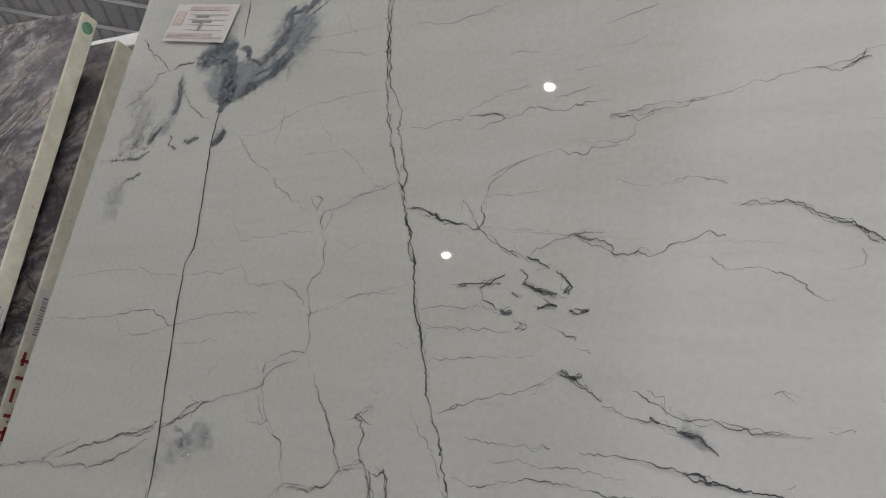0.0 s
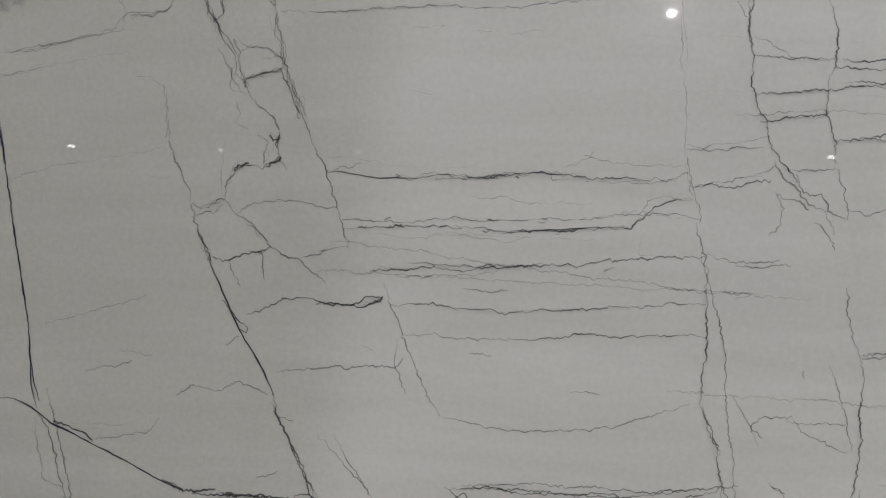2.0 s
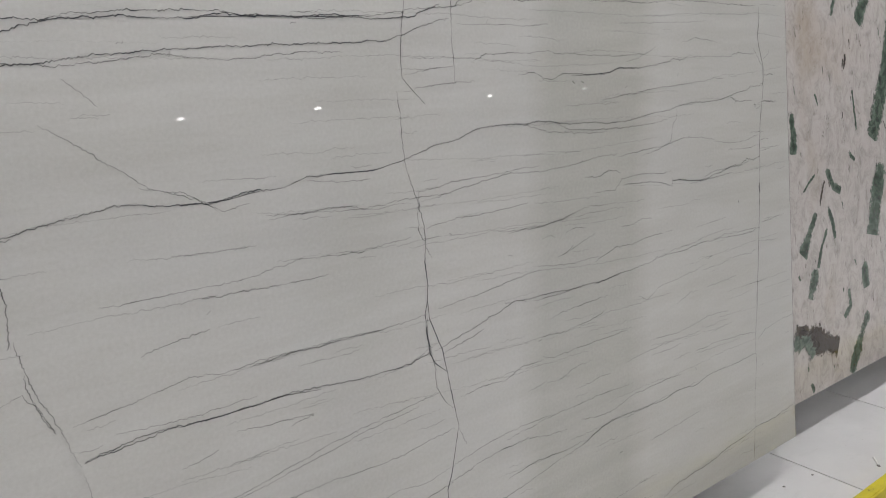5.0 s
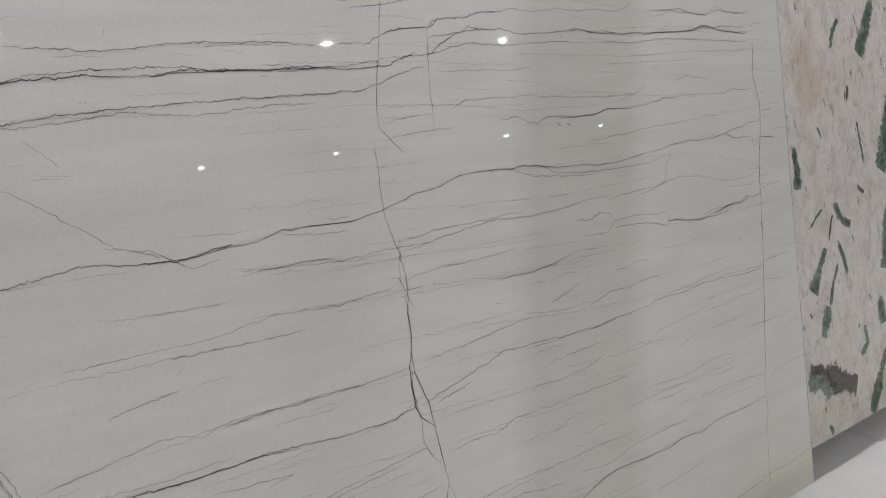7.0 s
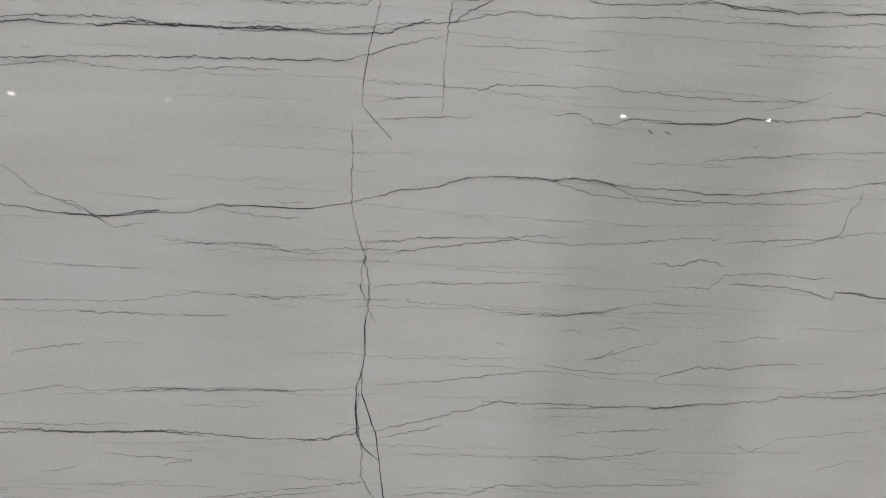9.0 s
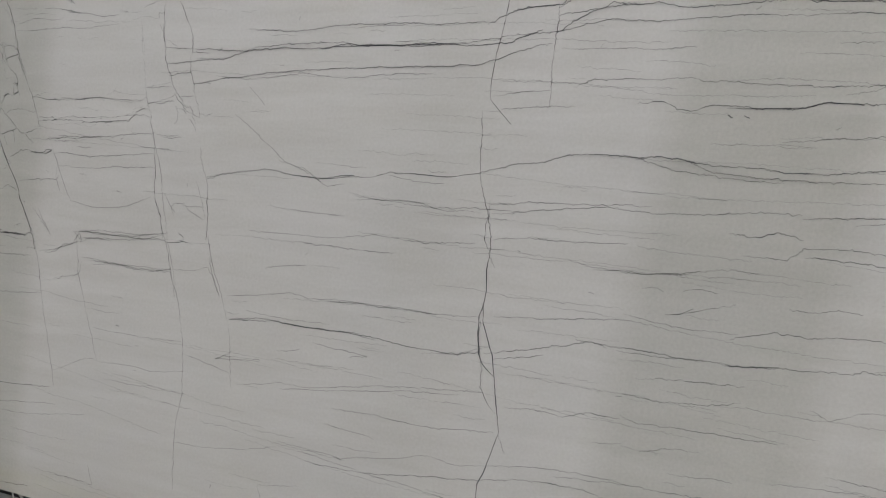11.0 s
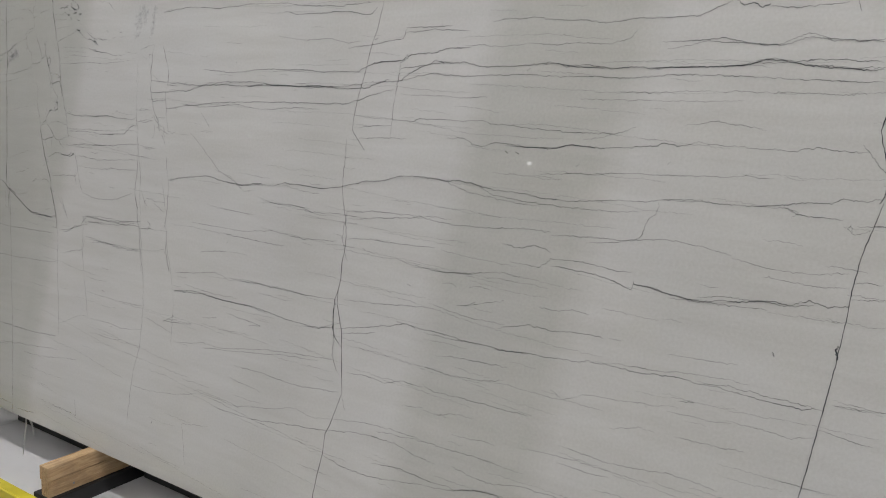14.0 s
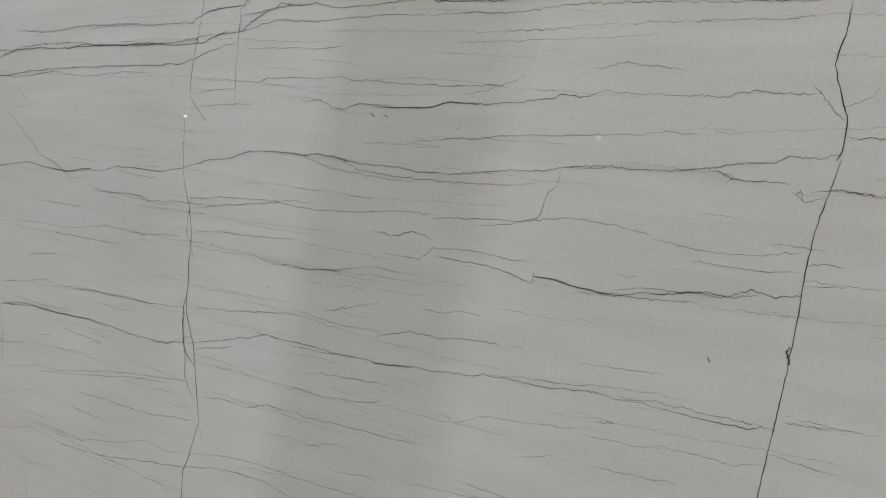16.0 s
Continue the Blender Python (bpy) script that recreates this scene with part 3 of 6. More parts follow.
vein(0.7, 0.4, (0.780, 1.595), (0.796, 1.596), (0.807, 1.598), (0.823, 1.604))
vein(0.9, 0.6, (0.626, 1.570), (0.645, 1.568), (0.651, 1.562), (0.658, 1.564), (0.664, 1.569))
vein(0.9, 0.5, (0.650, 1.561), (0.648, 1.550), (0.640, 1.542), (0.628, 1.544), (0.613, 1.543), (0.603, 1.545))
vein(0.9, 0.55, (0.637, 1.541), (0.624, 1.538), (0.614, 1.539), (0.604, 1.533), (0.595, 1.536), (0.581, 1.542), (0.571, 1.538), (0.558, 1.533), (0.542, 1.528), (0.527, 1.520), (0.521, 1.514))
vein(0.8, 0.4, (0.519, 1.497), (0.523, 1.508), (0.538, 1.524), (0.553, 1.531))
vein(0.6, 0.25, (0.519, 1.497), (0.541, 1.499), (0.562, 1.501), (0.575, 1.502))
vein(0.7, 0.35, (0.636, 1.509), (0.650, 1.503), (0.664, 1.499))
vein(0.9, 0.5, (0.673, 1.499), (0.686, 1.502), (0.693, 1.505), (0.708, 1.506), (0.725, 1.500))
vein(1, 0.6, (0.729, 1.481), (0.745, 1.483), (0.757, 1.479), (0.769, 1.481), (0.780, 1.475), (0.791, 1.467), (0.802, 1.465), (0.810, 1.459), (0.819, 1.452), (0.828, 1.447))
vein(0.8, 0.5, (0.747, 1.483), (0.759, 1.481), (0.772, 1.479), (0.784, 1.474))
vein(0.7, 0.5, (0.798, 1.466), (0.809, 1.465))
vein(0.8, 0.5, (0.714, 1.438), (0.727, 1.428), (0.739, 1.430), (0.748, 1.432), (0.758, 1.426), (0.769, 1.422), (0.778, 1.418), (0.783, 1.410), (0.792, 1.405), (0.796, 1.404))
vein(0.8, 0.4, (0.814, 1.443), (0.816, 1.437), (0.814, 1.431), (0.806, 1.427), (0.801, 1.429))
vein(1, 0.7, (0.527, 1.411), (0.532, 1.415), (0.542, 1.419), (0.549, 1.423))
vein(0.9, 0.6, (0.499, 1.415), (0.521, 1.415), (0.539, 1.418))
vein(1.1, 0.7, (0.526, 1.411), (0.529, 1.402), (0.540, 1.395), (0.551, 1.390), (0.558, 1.394))
vein(1, 0.65, (0.556, 1.408), (0.564, 1.405), (0.562, 1.403))
vein(1.4, 0.8, (0.565, 1.417), (0.575, 1.412), (0.586, 1.409), (0.593, 1.407))
vein(1.2, 0.7, (0.584, 1.403), (0.596, 1.398), (0.580, 1.396))
vein(1.1, 0.65, (0.561, 1.428), (0.569, 1.424), (0.565, 1.417))
vein(1.2, 0.65, (0.593, 1.427), (0.601, 1.420), (0.608, 1.413), (0.606, 1.407), (0.598, 1.409))
vein(1.4, 0.7, (0.608, 1.395), (0.614, 1.392), (0.623, 1.394), (0.611, 1.394))
vein(1, 0.55, (0.589, 1.382), (0.599, 1.379), (0.608, 1.374), (0.616, 1.370))
vein(0.8, 0.5, (0.559, 1.386), (0.572, 1.379), (0.563, 1.378))
vein(0.8, 0.4, (0.616, 1.364), (0.624, 1.360), (0.628, 1.358))
vein(1, 0.6, (0.567, 1.438), (0.559, 1.443), (0.551, 1.446))
vein(0.7, 0.45, (0.473, 1.391), (0.492, 1.394), (0.519, 1.395), (0.529, 1.397))
vein(0.7, 0.5, (0.478, 1.375), (0.506, 1.376), (0.532, 1.375), (0.560, 1.375))
vein(0.7, 0.4, (0.486, 1.347), (0.510, 1.349), (0.541, 1.353), (0.570, 1.354), (0.582, 1.355))
vein(0.9, 0.6, (0.505, 1.303), (0.517, 1.308), (0.541, 1.318), (0.565, 1.325), (0.583, 1.329), (0.594, 1.336), (0.603, 1.343), (0.608, 1.346))
vein(1.3, 0.75, (0.607, 1.346), (0.612, 1.340), (0.619, 1.339), (0.623, 1.342), (0.618, 1.344))
vein(1.1, 0.6, (0.609, 1.344), (0.619, 1.336), (0.631, 1.330), (0.640, 1.323))
vein(0.9, 0.6, (0.603, 1.343), (0.612, 1.339), (0.628, 1.332))
vein(0.9, 0.5, (0.640, 1.320), (0.656, 1.315), (0.668, 1.313), (0.680, 1.315))
vein(1.2, 0.65, (0.663, 1.334), (0.671, 1.331), (0.682, 1.325), (0.689, 1.318))
vein(0.9, 0.5, (0.689, 1.318), (0.700, 1.313), (0.712, 1.314), (0.723, 1.314), (0.734, 1.311), (0.752, 1.309), (0.768, 1.309))
vein(1.5, 0.75, (0.676, 1.314), (0.683, 1.310))
vein(1.5, 0.75, (0.697, 1.307), (0.705, 1.303), (0.712, 1.305), (0.718, 1.300), (0.726, 1.294))
vein(1, 0.6, (0.683, 1.310), (0.697, 1.306), (0.706, 1.305))
vein(0.9, 0.5, (0.759, 1.338), (0.764, 1.339), (0.773, 1.334))
vein(0.8, 0.45, (0.792, 1.316), (0.800, 1.317), (0.808, 1.317))
vein(0.6, 0.35, (0.768, 1.276), (0.773, 1.278))
vein(1, 0.6, (0.532, 1.287), (0.552, 1.285), (0.582, 1.285), (0.590, 1.283), (0.596, 1.286), (0.604, 1.284))
vein(0.8, 0.45, (0.554, 1.272), (0.579, 1.274), (0.598, 1.273), (0.617, 1.272), (0.640, 1.271), (0.664, 1.268))
vein(1.1, 0.65, (0.627, 1.283), (0.647, 1.283), (0.665, 1.283), (0.678, 1.281), (0.691, 1.280), (0.703, 1.278), (0.710, 1.275), (0.724, 1.274), (0.736, 1.271), (0.747, 1.270), (0.763, 1.269), (0.781, 1.269), (0.795, 1.266), (0.806, 1.263), (0.820, 1.262), (0.833, 1.263), (0.843, 1.262), (0.853, 1.264), (0.862, 1.266))
vein(1.4, 0.65, (0.701, 1.278), (0.712, 1.277), (0.718, 1.273), (0.728, 1.273), (0.740, 1.271))
vein(0.9, 0.55, (0.524, 1.253), (0.542, 1.252), (0.557, 1.253), (0.571, 1.257), (0.590, 1.261), (0.613, 1.262), (0.632, 1.259), (0.650, 1.256), (0.663, 1.256), (0.676, 1.259), (0.692, 1.260))
vein(0.7, 0.4, (0.699, 1.252), (0.725, 1.254), (0.748, 1.254), (0.771, 1.252), (0.789, 1.248), (0.803, 1.247), (0.820, 1.251), (0.837, 1.250), (0.862, 1.247))
vein(0.8, 0.5, (0.530, 1.232), (0.555, 1.232), (0.570, 1.232), (0.594, 1.233), (0.617, 1.235), (0.644, 1.235), (0.669, 1.237), (0.698, 1.237), (0.718, 1.237), (0.738, 1.236), (0.764, 1.237), (0.786, 1.238), (0.807, 1.239), (0.824, 1.243), (0.844, 1.243), (0.862, 1.244))
vein(0.5, 0.2, (0.564, 1.240), (0.578, 1.241), (0.593, 1.242))
vein(0.6, 0.3, (0.686, 1.214), (0.694, 1.215), (0.700, 1.217))
vein(0.5, 0.2, (0.732, 1.214), (0.740, 1.212), (0.747, 1.212))
vein(0.5, 0.2, (0.766, 1.211), (0.783, 1.212), (0.797, 1.213))
vein(0.8, 0.4, (0.721, 1.316), (0.733, 1.315), (0.753, 1.313), (0.772, 1.310), (0.783, 1.310))
vein(0.9, 0.5, (0.823, 1.340), (0.828, 1.335), (0.835, 1.333), (0.847, 1.334))
vein(0.7, 0.4, (0.759, 1.337), (0.767, 1.339), (0.774, 1.333))
vein(0.7, 0.4, (0.829, 1.319), (0.842, 1.317), (0.852, 1.319), (0.861, 1.324))
vein(1, 0.6, (0.772, 1.480), (0.788, 1.470), (0.803, 1.462), (0.814, 1.457), (0.828, 1.447), (0.840, 1.449), (0.850, 1.452), (0.860, 1.458))
crack(1.1, 0.95, (0.206, 1.208), (0.207, 1.198), (0.210, 1.171), (0.213, 1.142), (0.218, 1.108), (0.223, 1.072))
vein(0.8, 0.5, (0.061, 1.174), (0.076, 1.181), (0.093, 1.182), (0.113, 1.184), (0.131, 1.181), (0.144, 1.188), (0.176, 1.189), (0.184, 1.186), (0.214, 1.188), (0.246, 1.194), (0.273, 1.198), (0.305, 1.205), (0.337, 1.210), (0.361, 1.216))
vein(0.6, 0.35, (0.149, 1.163), (0.166, 1.160), (0.210, 1.166), (0.245, 1.170), (0.279, 1.176))
vein(0.6, 0.3, (0.054, 1.146), (0.074, 1.151), (0.089, 1.157))
vein(0.6, 0.4, (0.135, 1.132), (0.140, 1.119), (0.151, 1.109), (0.156, 1.100), (0.179, 1.095))
vein(0.5, 0.25, (0.278, 1.178), (0.311, 1.184), (0.342, 1.189), (0.367, 1.192))
vein(0.7, 0.4, (0.369, 1.226), (0.377, 1.229), (0.395, 1.232), (0.413, 1.234), (0.419, 1.247), (0.433, 1.253), (0.441, 1.255))
vein(0.6, 0.3, (0.352, 1.271), (0.359, 1.253), (0.364, 1.233), (0.360, 1.222))
vein(0.5, 0.3, (0.377, 1.318), (0.395, 1.292), (0.412, 1.267), (0.419, 1.248))
vein(0.5, 0.3, (0.406, 1.153), (0.409, 1.140), (0.409, 1.121), (0.409, 1.101))
vein(0.5, 0.25, (0.373, 1.166), (0.392, 1.164))
vein(1, 0.55, (0.437, 1.259), (0.451, 1.250), (0.452, 1.235), (0.462, 1.222), (0.470, 1.208), (0.480, 1.195), (0.485, 1.186))
vein(0.8, 0.5, (0.455, 1.255), (0.467, 1.246), (0.470, 1.234), (0.469, 1.228), (0.459, 1.221))
vein(0.8, 0.5, (0.464, 1.196), (0.471, 1.185), (0.478, 1.176), (0.479, 1.163), (0.488, 1.150), (0.494, 1.147))
vein(0.9, 0.55, (0.481, 1.205), (0.486, 1.191), (0.487, 1.173), (0.493, 1.155), (0.494, 1.165))
vein(1, 0.6, (0.491, 1.164), (0.509, 1.169), (0.531, 1.175))
vein(0.7, 0.45, (0.486, 1.193), (0.504, 1.198), (0.515, 1.195), (0.526, 1.191), (0.532, 1.178))
vein(0.7, 0.4, (0.512, 1.183), (0.524, 1.186))
vein(0.8, 0.4, (0.515, 1.262), (0.518, 1.245), (0.524, 1.237))
vein(1, 0.6, (0.531, 1.174), (0.539, 1.157), (0.546, 1.141), (0.551, 1.124))
vein(1, 0.6, (0.525, 1.236), (0.529, 1.210), (0.534, 1.179), (0.541, 1.162), (0.551, 1.142), (0.556, 1.125))
crack(1.3, 0.95, (0.219, 1.118), (0.225, 1.066), (0.232, 1.005), (0.239, 0.950), (0.246, 0.906), (0.248, 0.869), (0.248, 0.831), (0.254, 0.804))
crack(1, 0.85, (0.246, 0.875), (0.252, 0.831), (0.257, 0.812))
crack(1.6, 0.95, (0.211, 0.814), (0.227, 0.814), (0.247, 0.805), (0.260, 0.796), (0.270, 0.788), (0.290, 0.780), (0.306, 0.773), (0.319, 0.767), (0.342, 0.756), (0.374, 0.741), (0.400, 0.729), (0.422, 0.721))
vein(1.4, 0.75, (0.273, 0.790), (0.290, 0.787), (0.306, 0.779), (0.319, 0.771))
vein(1.4, 0.8, (0.400, 0.731), (0.413, 0.726), (0.419, 0.719))
vein(2, 0.8, (0.432, 0.717), (0.451, 0.718), (0.470, 0.721), (0.483, 0.717))
vein(2.2, 0.83, (0.470, 0.717), (0.489, 0.720), (0.502, 0.719), (0.518, 0.718))
vein(1, 0.45, (0.257, 0.799), (0.267, 0.781), (0.273, 0.755), (0.279, 0.730), (0.285, 0.703))
vein(0.6, 0.25, (0.250, 0.792), (0.256, 0.754), (0.261, 0.722), (0.282, 0.717))
vein(0.6, 0.3, (0.322, 0.772), (0.355, 0.779), (0.381, 0.785), (0.397, 0.800))
vein(0.6, 0.35, (0.414, 0.826), (0.436, 0.839))
vein(0.6, 0.3, (0.436, 0.838), (0.458, 0.833), (0.483, 0.843), (0.502, 0.839), (0.517, 0.830))
vein(0.6, 0.25, (0.311, 0.851), (0.343, 0.855), (0.366, 0.861))
vein(0.6, 0.25, (0.350, 0.873), (0.369, 0.872), (0.388, 0.867))
vein(0.5, 0.2, (0.266, 0.898), (0.305, 0.910), (0.344, 0.922), (0.383, 0.933))
vein(0.7, 0.35, (0.240, 1.190), (0.266, 1.193), (0.292, 1.200), (0.317, 1.206), (0.348, 1.213), (0.367, 1.231), (0.411, 1.235))
vein(0.6, 0.3, (0.220, 1.164), (0.246, 1.172), (0.272, 1.180))
vein(0.5, 0.25, (0.230, 1.054), (0.257, 1.064), (0.295, 1.073), (0.347, 1.083), (0.403, 1.092))
vein(0.6, 0.3, (0.391, 1.164), (0.405, 1.155), (0.409, 1.134), (0.408, 1.102))
vein(0.7, 0.45, (0.408, 1.099), (0.416, 1.081), (0.423, 1.064), (0.429, 1.049), (0.433, 1.033))
vein(1, 0.6, (0.433, 1.033), (0.437, 1.022), (0.441, 1.007), (0.447, 0.986), (0.452, 0.973))
vein(1.1, 0.7, (0.434, 1.033), (0.443, 1.029), (0.453, 1.033), (0.470, 1.040))
vein(0.9, 0.6, (0.437, 1.021), (0.449, 1.025), (0.459, 1.024), (0.468, 1.034))
vein(1.2, 0.7, (0.470, 1.040), (0.471, 1.050), (0.476, 1.062), (0.483, 1.071), (0.491, 1.077), (0.501, 1.076), (0.511, 1.071), (0.517, 1.077), (0.523, 1.076), (0.531, 1.083))
vein(1.6, 0.78, (0.515, 1.074), (0.520, 1.079), (0.529, 1.080), (0.531, 1.084))
vein(1.3, 0.7, (0.480, 1.069), (0.486, 1.074), (0.496, 1.078))
vein(0.8, 0.5, (0.514, 1.077), (0.515, 1.100), (0.505, 1.106))
vein(0.9, 0.5, (0.529, 1.107), (0.527, 1.095), (0.532, 1.080), (0.539, 1.072))
vein(1.3, 0.65, (0.517, 1.106), (0.523, 1.101), (0.530, 1.104))
vein(0.8, 0.5, (0.530, 1.089), (0.526, 1.098), (0.531, 1.109))
vein(1, 0.6, (0.493, 1.161), (0.496, 1.150), (0.505, 1.138), (0.520, 1.127), (0.529, 1.112))
vein(1, 0.6, (0.531, 1.175), (0.514, 1.170), (0.496, 1.164), (0.491, 1.158))
vein(1, 0.55, (0.450, 1.245), (0.461, 1.227), (0.468, 1.204), (0.479, 1.193), (0.482, 1.181), (0.481, 1.170), (0.491, 1.160))
vein(0.8, 0.45, (0.520, 1.244), (0.526, 1.233), (0.523, 1.219), (0.529, 1.202), (0.532, 1.182), (0.532, 1.175))
vein(0.7, 0.4, (0.481, 1.210), (0.490, 1.199), (0.514, 1.196), (0.529, 1.187))
vein(0.7, 0.4, (0.468, 1.187), (0.479, 1.170), (0.476, 1.155), (0.487, 1.150))
vein(0.6, 0.35, (0.484, 1.141), (0.487, 1.129), (0.482, 1.121), (0.496, 1.112))
vein(1, 0.55, (0.532, 1.177), (0.541, 1.153), (0.550, 1.133), (0.559, 1.113), (0.568, 1.093), (0.575, 1.078), (0.579, 1.069), (0.583, 1.052), (0.591, 1.035), (0.596, 1.017), (0.600, 1.000), (0.602, 0.991))
vein(0.7, 0.4, (0.538, 1.159), (0.544, 1.139), (0.553, 1.127))
vein(0.6, 0.3, (0.468, 1.044), (0.466, 1.070), (0.471, 1.100))
vein(0.9, 0.55, (0.486, 1.025), (0.496, 1.031), (0.514, 1.037), (0.529, 1.041), (0.541, 1.039), (0.556, 1.036), (0.575, 1.031), (0.590, 1.032))
vein(0.9, 0.55, (0.471, 1.038), (0.483, 1.024), (0.502, 1.009), (0.517, 0.994), (0.532, 0.983), (0.545, 0.980), (0.560, 0.984), (0.575, 0.985), (0.602, 0.992))
vein(1, 0.6, (0.457, 0.979), (0.468, 0.975), (0.480, 0.978), (0.496, 0.981), (0.514, 0.985), (0.520, 0.991))
vein(0.6, 0.35, (0.496, 0.985), (0.511, 0.982), (0.514, 0.955))
vein(0.5, 0.25, (0.474, 0.975), (0.480, 0.957), (0.486, 0.947))
vein(0.5, 0.25, (0.545, 0.980), (0.563, 0.966), (0.578, 0.954))
crack(1.5, 0.95, (0.451, 0.977), (0.458, 0.960), (0.468, 0.939), (0.477, 0.918), (0.486, 0.900), (0.499, 0.880), (0.511, 0.858), (0.519, 0.843), (0.523, 0.831))
vein(1.1, 0.6, (0.468, 0.933), (0.483, 0.912), (0.493, 0.906), (0.494, 0.897), (0.486, 0.900))
vein(1, 0.6, (0.441, 1.004), (0.451, 0.987), (0.455, 0.972))
vein(1, 0.5, (0.523, 0.834), (0.527, 0.813), (0.536, 0.792), (0.549, 0.768), (0.558, 0.746), (0.569, 0.721))
vein(0.6, 0.3, (0.471, 0.883), (0.486, 0.892))
vein(0.9, 0.55, (0.494, 0.917), (0.514, 0.925), (0.533, 0.934), (0.548, 0.937), (0.566, 0.937), (0.578, 0.931), (0.593, 0.931), (0.612, 0.932), (0.623, 0.938), (0.640, 0.940))
vein(1, 0.6, (0.569, 0.930), (0.590, 0.932), (0.618, 0.931), (0.637, 0.939), (0.640, 0.942))
vein(0.6, 0.35, (0.647, 0.932), (0.671, 0.935), (0.695, 0.936), (0.712, 0.932), (0.742, 0.932), (0.771, 0.930), (0.799, 0.933), (0.828, 0.935), (0.856, 0.936), (0.884, 0.937), (0.907, 0.942), (0.934, 0.944), (0.967, 0.944))
vein(0.6, 0.35, (0.663, 0.901), (0.689, 0.904), (0.713, 0.901), (0.742, 0.902), (0.774, 0.902), (0.795, 0.902), (0.823, 0.905), (0.846, 0.908), (0.874, 0.907), (0.902, 0.909), (0.941, 0.914), (0.969, 0.913))
vein(0.7, 0.35, (0.527, 0.856), (0.551, 0.860), (0.582, 0.864), (0.597, 0.868), (0.601, 0.864), (0.624, 0.867), (0.654, 0.866), (0.663, 0.877))
vein(0.5, 0.25, (0.641, 0.956), (0.647, 0.933), (0.660, 0.904), (0.669, 0.880), (0.681, 0.857), (0.691, 0.833), (0.700, 0.817))
vein(0.5, 0.2, (0.657, 0.898), (0.654, 0.868), (0.664, 0.838))
vein(0.5, 0.2, (0.589, 0.791), (0.607, 0.762), (0.629, 0.729))
vein(0.6, 0.3, (0.700, 0.817), (0.727, 0.814), (0.750, 0.809), (0.780, 0.806), (0.815, 0.808), (0.849, 0.811), (0.878, 0.814), (0.906, 0.825), (0.933, 0.834), (0.955, 0.843))
vein(0.5, 0.25, (0.527, 0.807), (0.545, 0.805))
crack(1, 0.88, (0.579, 1.071), (0.598, 1.070), (0.616, 1.066), (0.634, 1.064), (0.651, 1.065), (0.669, 1.064))
vein(1.1, 0.7, (0.651, 1.065), (0.686, 1.066), (0.710, 1.068), (0.744, 1.068), (0.767, 1.070), (0.795, 1.072), (0.824, 1.071), (0.846, 1.067), (0.868, 1.069), (0.896, 1.066), (0.923, 1.068), (0.944, 1.074))
vein(1.1, 0.7, (0.692, 1.064), (0.727, 1.066), (0.756, 1.070), (0.790, 1.069))
vein(0.7, 0.4, (0.580, 1.071), (0.598, 1.076), (0.616, 1.078))
vein(0.6, 0.4, (0.823, 1.077), (0.845, 1.088), (0.868, 1.083), (0.890, 1.081), (0.912, 1.083), (0.937, 1.081))
vein(0.6, 0.35, (0.857, 1.067), (0.880, 1.065), (0.907, 1.064), (0.934, 1.069))
vein(0.8, 0.55, (0.596, 1.020), (0.617, 1.022), (0.646, 1.021), (0.670, 1.019), (0.687, 1.022), (0.711, 1.026), (0.740, 1.023), (0.768, 1.024), (0.802, 1.025), (0.831, 1.027), (0.859, 1.029), (0.881, 1.033), (0.903, 1.032), (0.930, 1.033), (0.958, 1.029))
vein(1, 0.65, (0.600, 1.013), (0.623, 1.014), (0.652, 1.016), (0.687, 1.015), (0.717, 1.016), (0.740, 1.015), (0.769, 1.012), (0.797, 1.015), (0.825, 1.016), (0.853, 1.019), (0.890, 1.020), (0.903, 1.033), (0.914, 1.042), (0.935, 1.048), (0.949, 1.050))
crack(0.9, 0.86, (0.763, 1.011), (0.791, 1.014), (0.825, 1.016), (0.859, 1.020))
vein(0.7, 0.4, (0.897, 1.030), (0.908, 1.047), (0.924, 1.050), (0.951, 1.047))
vein(0.5, 0.25, (0.727, 1.049), (0.756, 1.046), (0.785, 1.042), (0.819, 1.044), (0.858, 1.045))
vein(0.5, 0.25, (0.623, 1.006), (0.664, 1.004), (0.711, 1.010), (0.769, 1.002), (0.792, 1.008))
vein(0.7, 0.45, (0.626, 0.969), (0.653, 0.970), (0.688, 0.973), (0.723, 0.971), (0.758, 0.975), (0.781, 0.978), (0.815, 0.981), (0.843, 0.981), (0.871, 0.986), (0.899, 0.988), (0.932, 0.991), (0.965, 0.991))
vein(0.7, 0.4, (0.665, 0.978), (0.694, 0.976), (0.729, 0.976), (0.769, 0.978), (0.804, 0.980))
vein(0.5, 0.25, (0.653, 0.964), (0.688, 0.964), (0.729, 0.968), (0.758, 0.972))
vein(0.5, 0.25, (0.898, 1.005), (0.900, 0.993), (0.927, 0.991))
vein(0.5, 0.2, (0.724, 0.952), (0.753, 0.951), (0.770, 0.952))
vein(0.5, 0.25, (0.731, 0.886), (0.754, 0.885))
vein(0.5, 0.25, (0.836, 0.847), (0.854, 0.850), (0.865, 0.847))
vein(0.5, 0.2, (0.666, 1.216), (0.701, 1.219))
vein(0.5, 0.2, (0.567, 1.232), (0.602, 1.233), (0.637, 1.235), (0.672, 1.237))
vein(0.4, 0.2, (0.662, 1.154), (0.696, 1.151))
vein(0.6, 0.3, (0.931, 1.243), (0.932, 1.210), (0.935, 1.178), (0.939, 1.145), (0.939, 1.112), (0.941, 1.090))
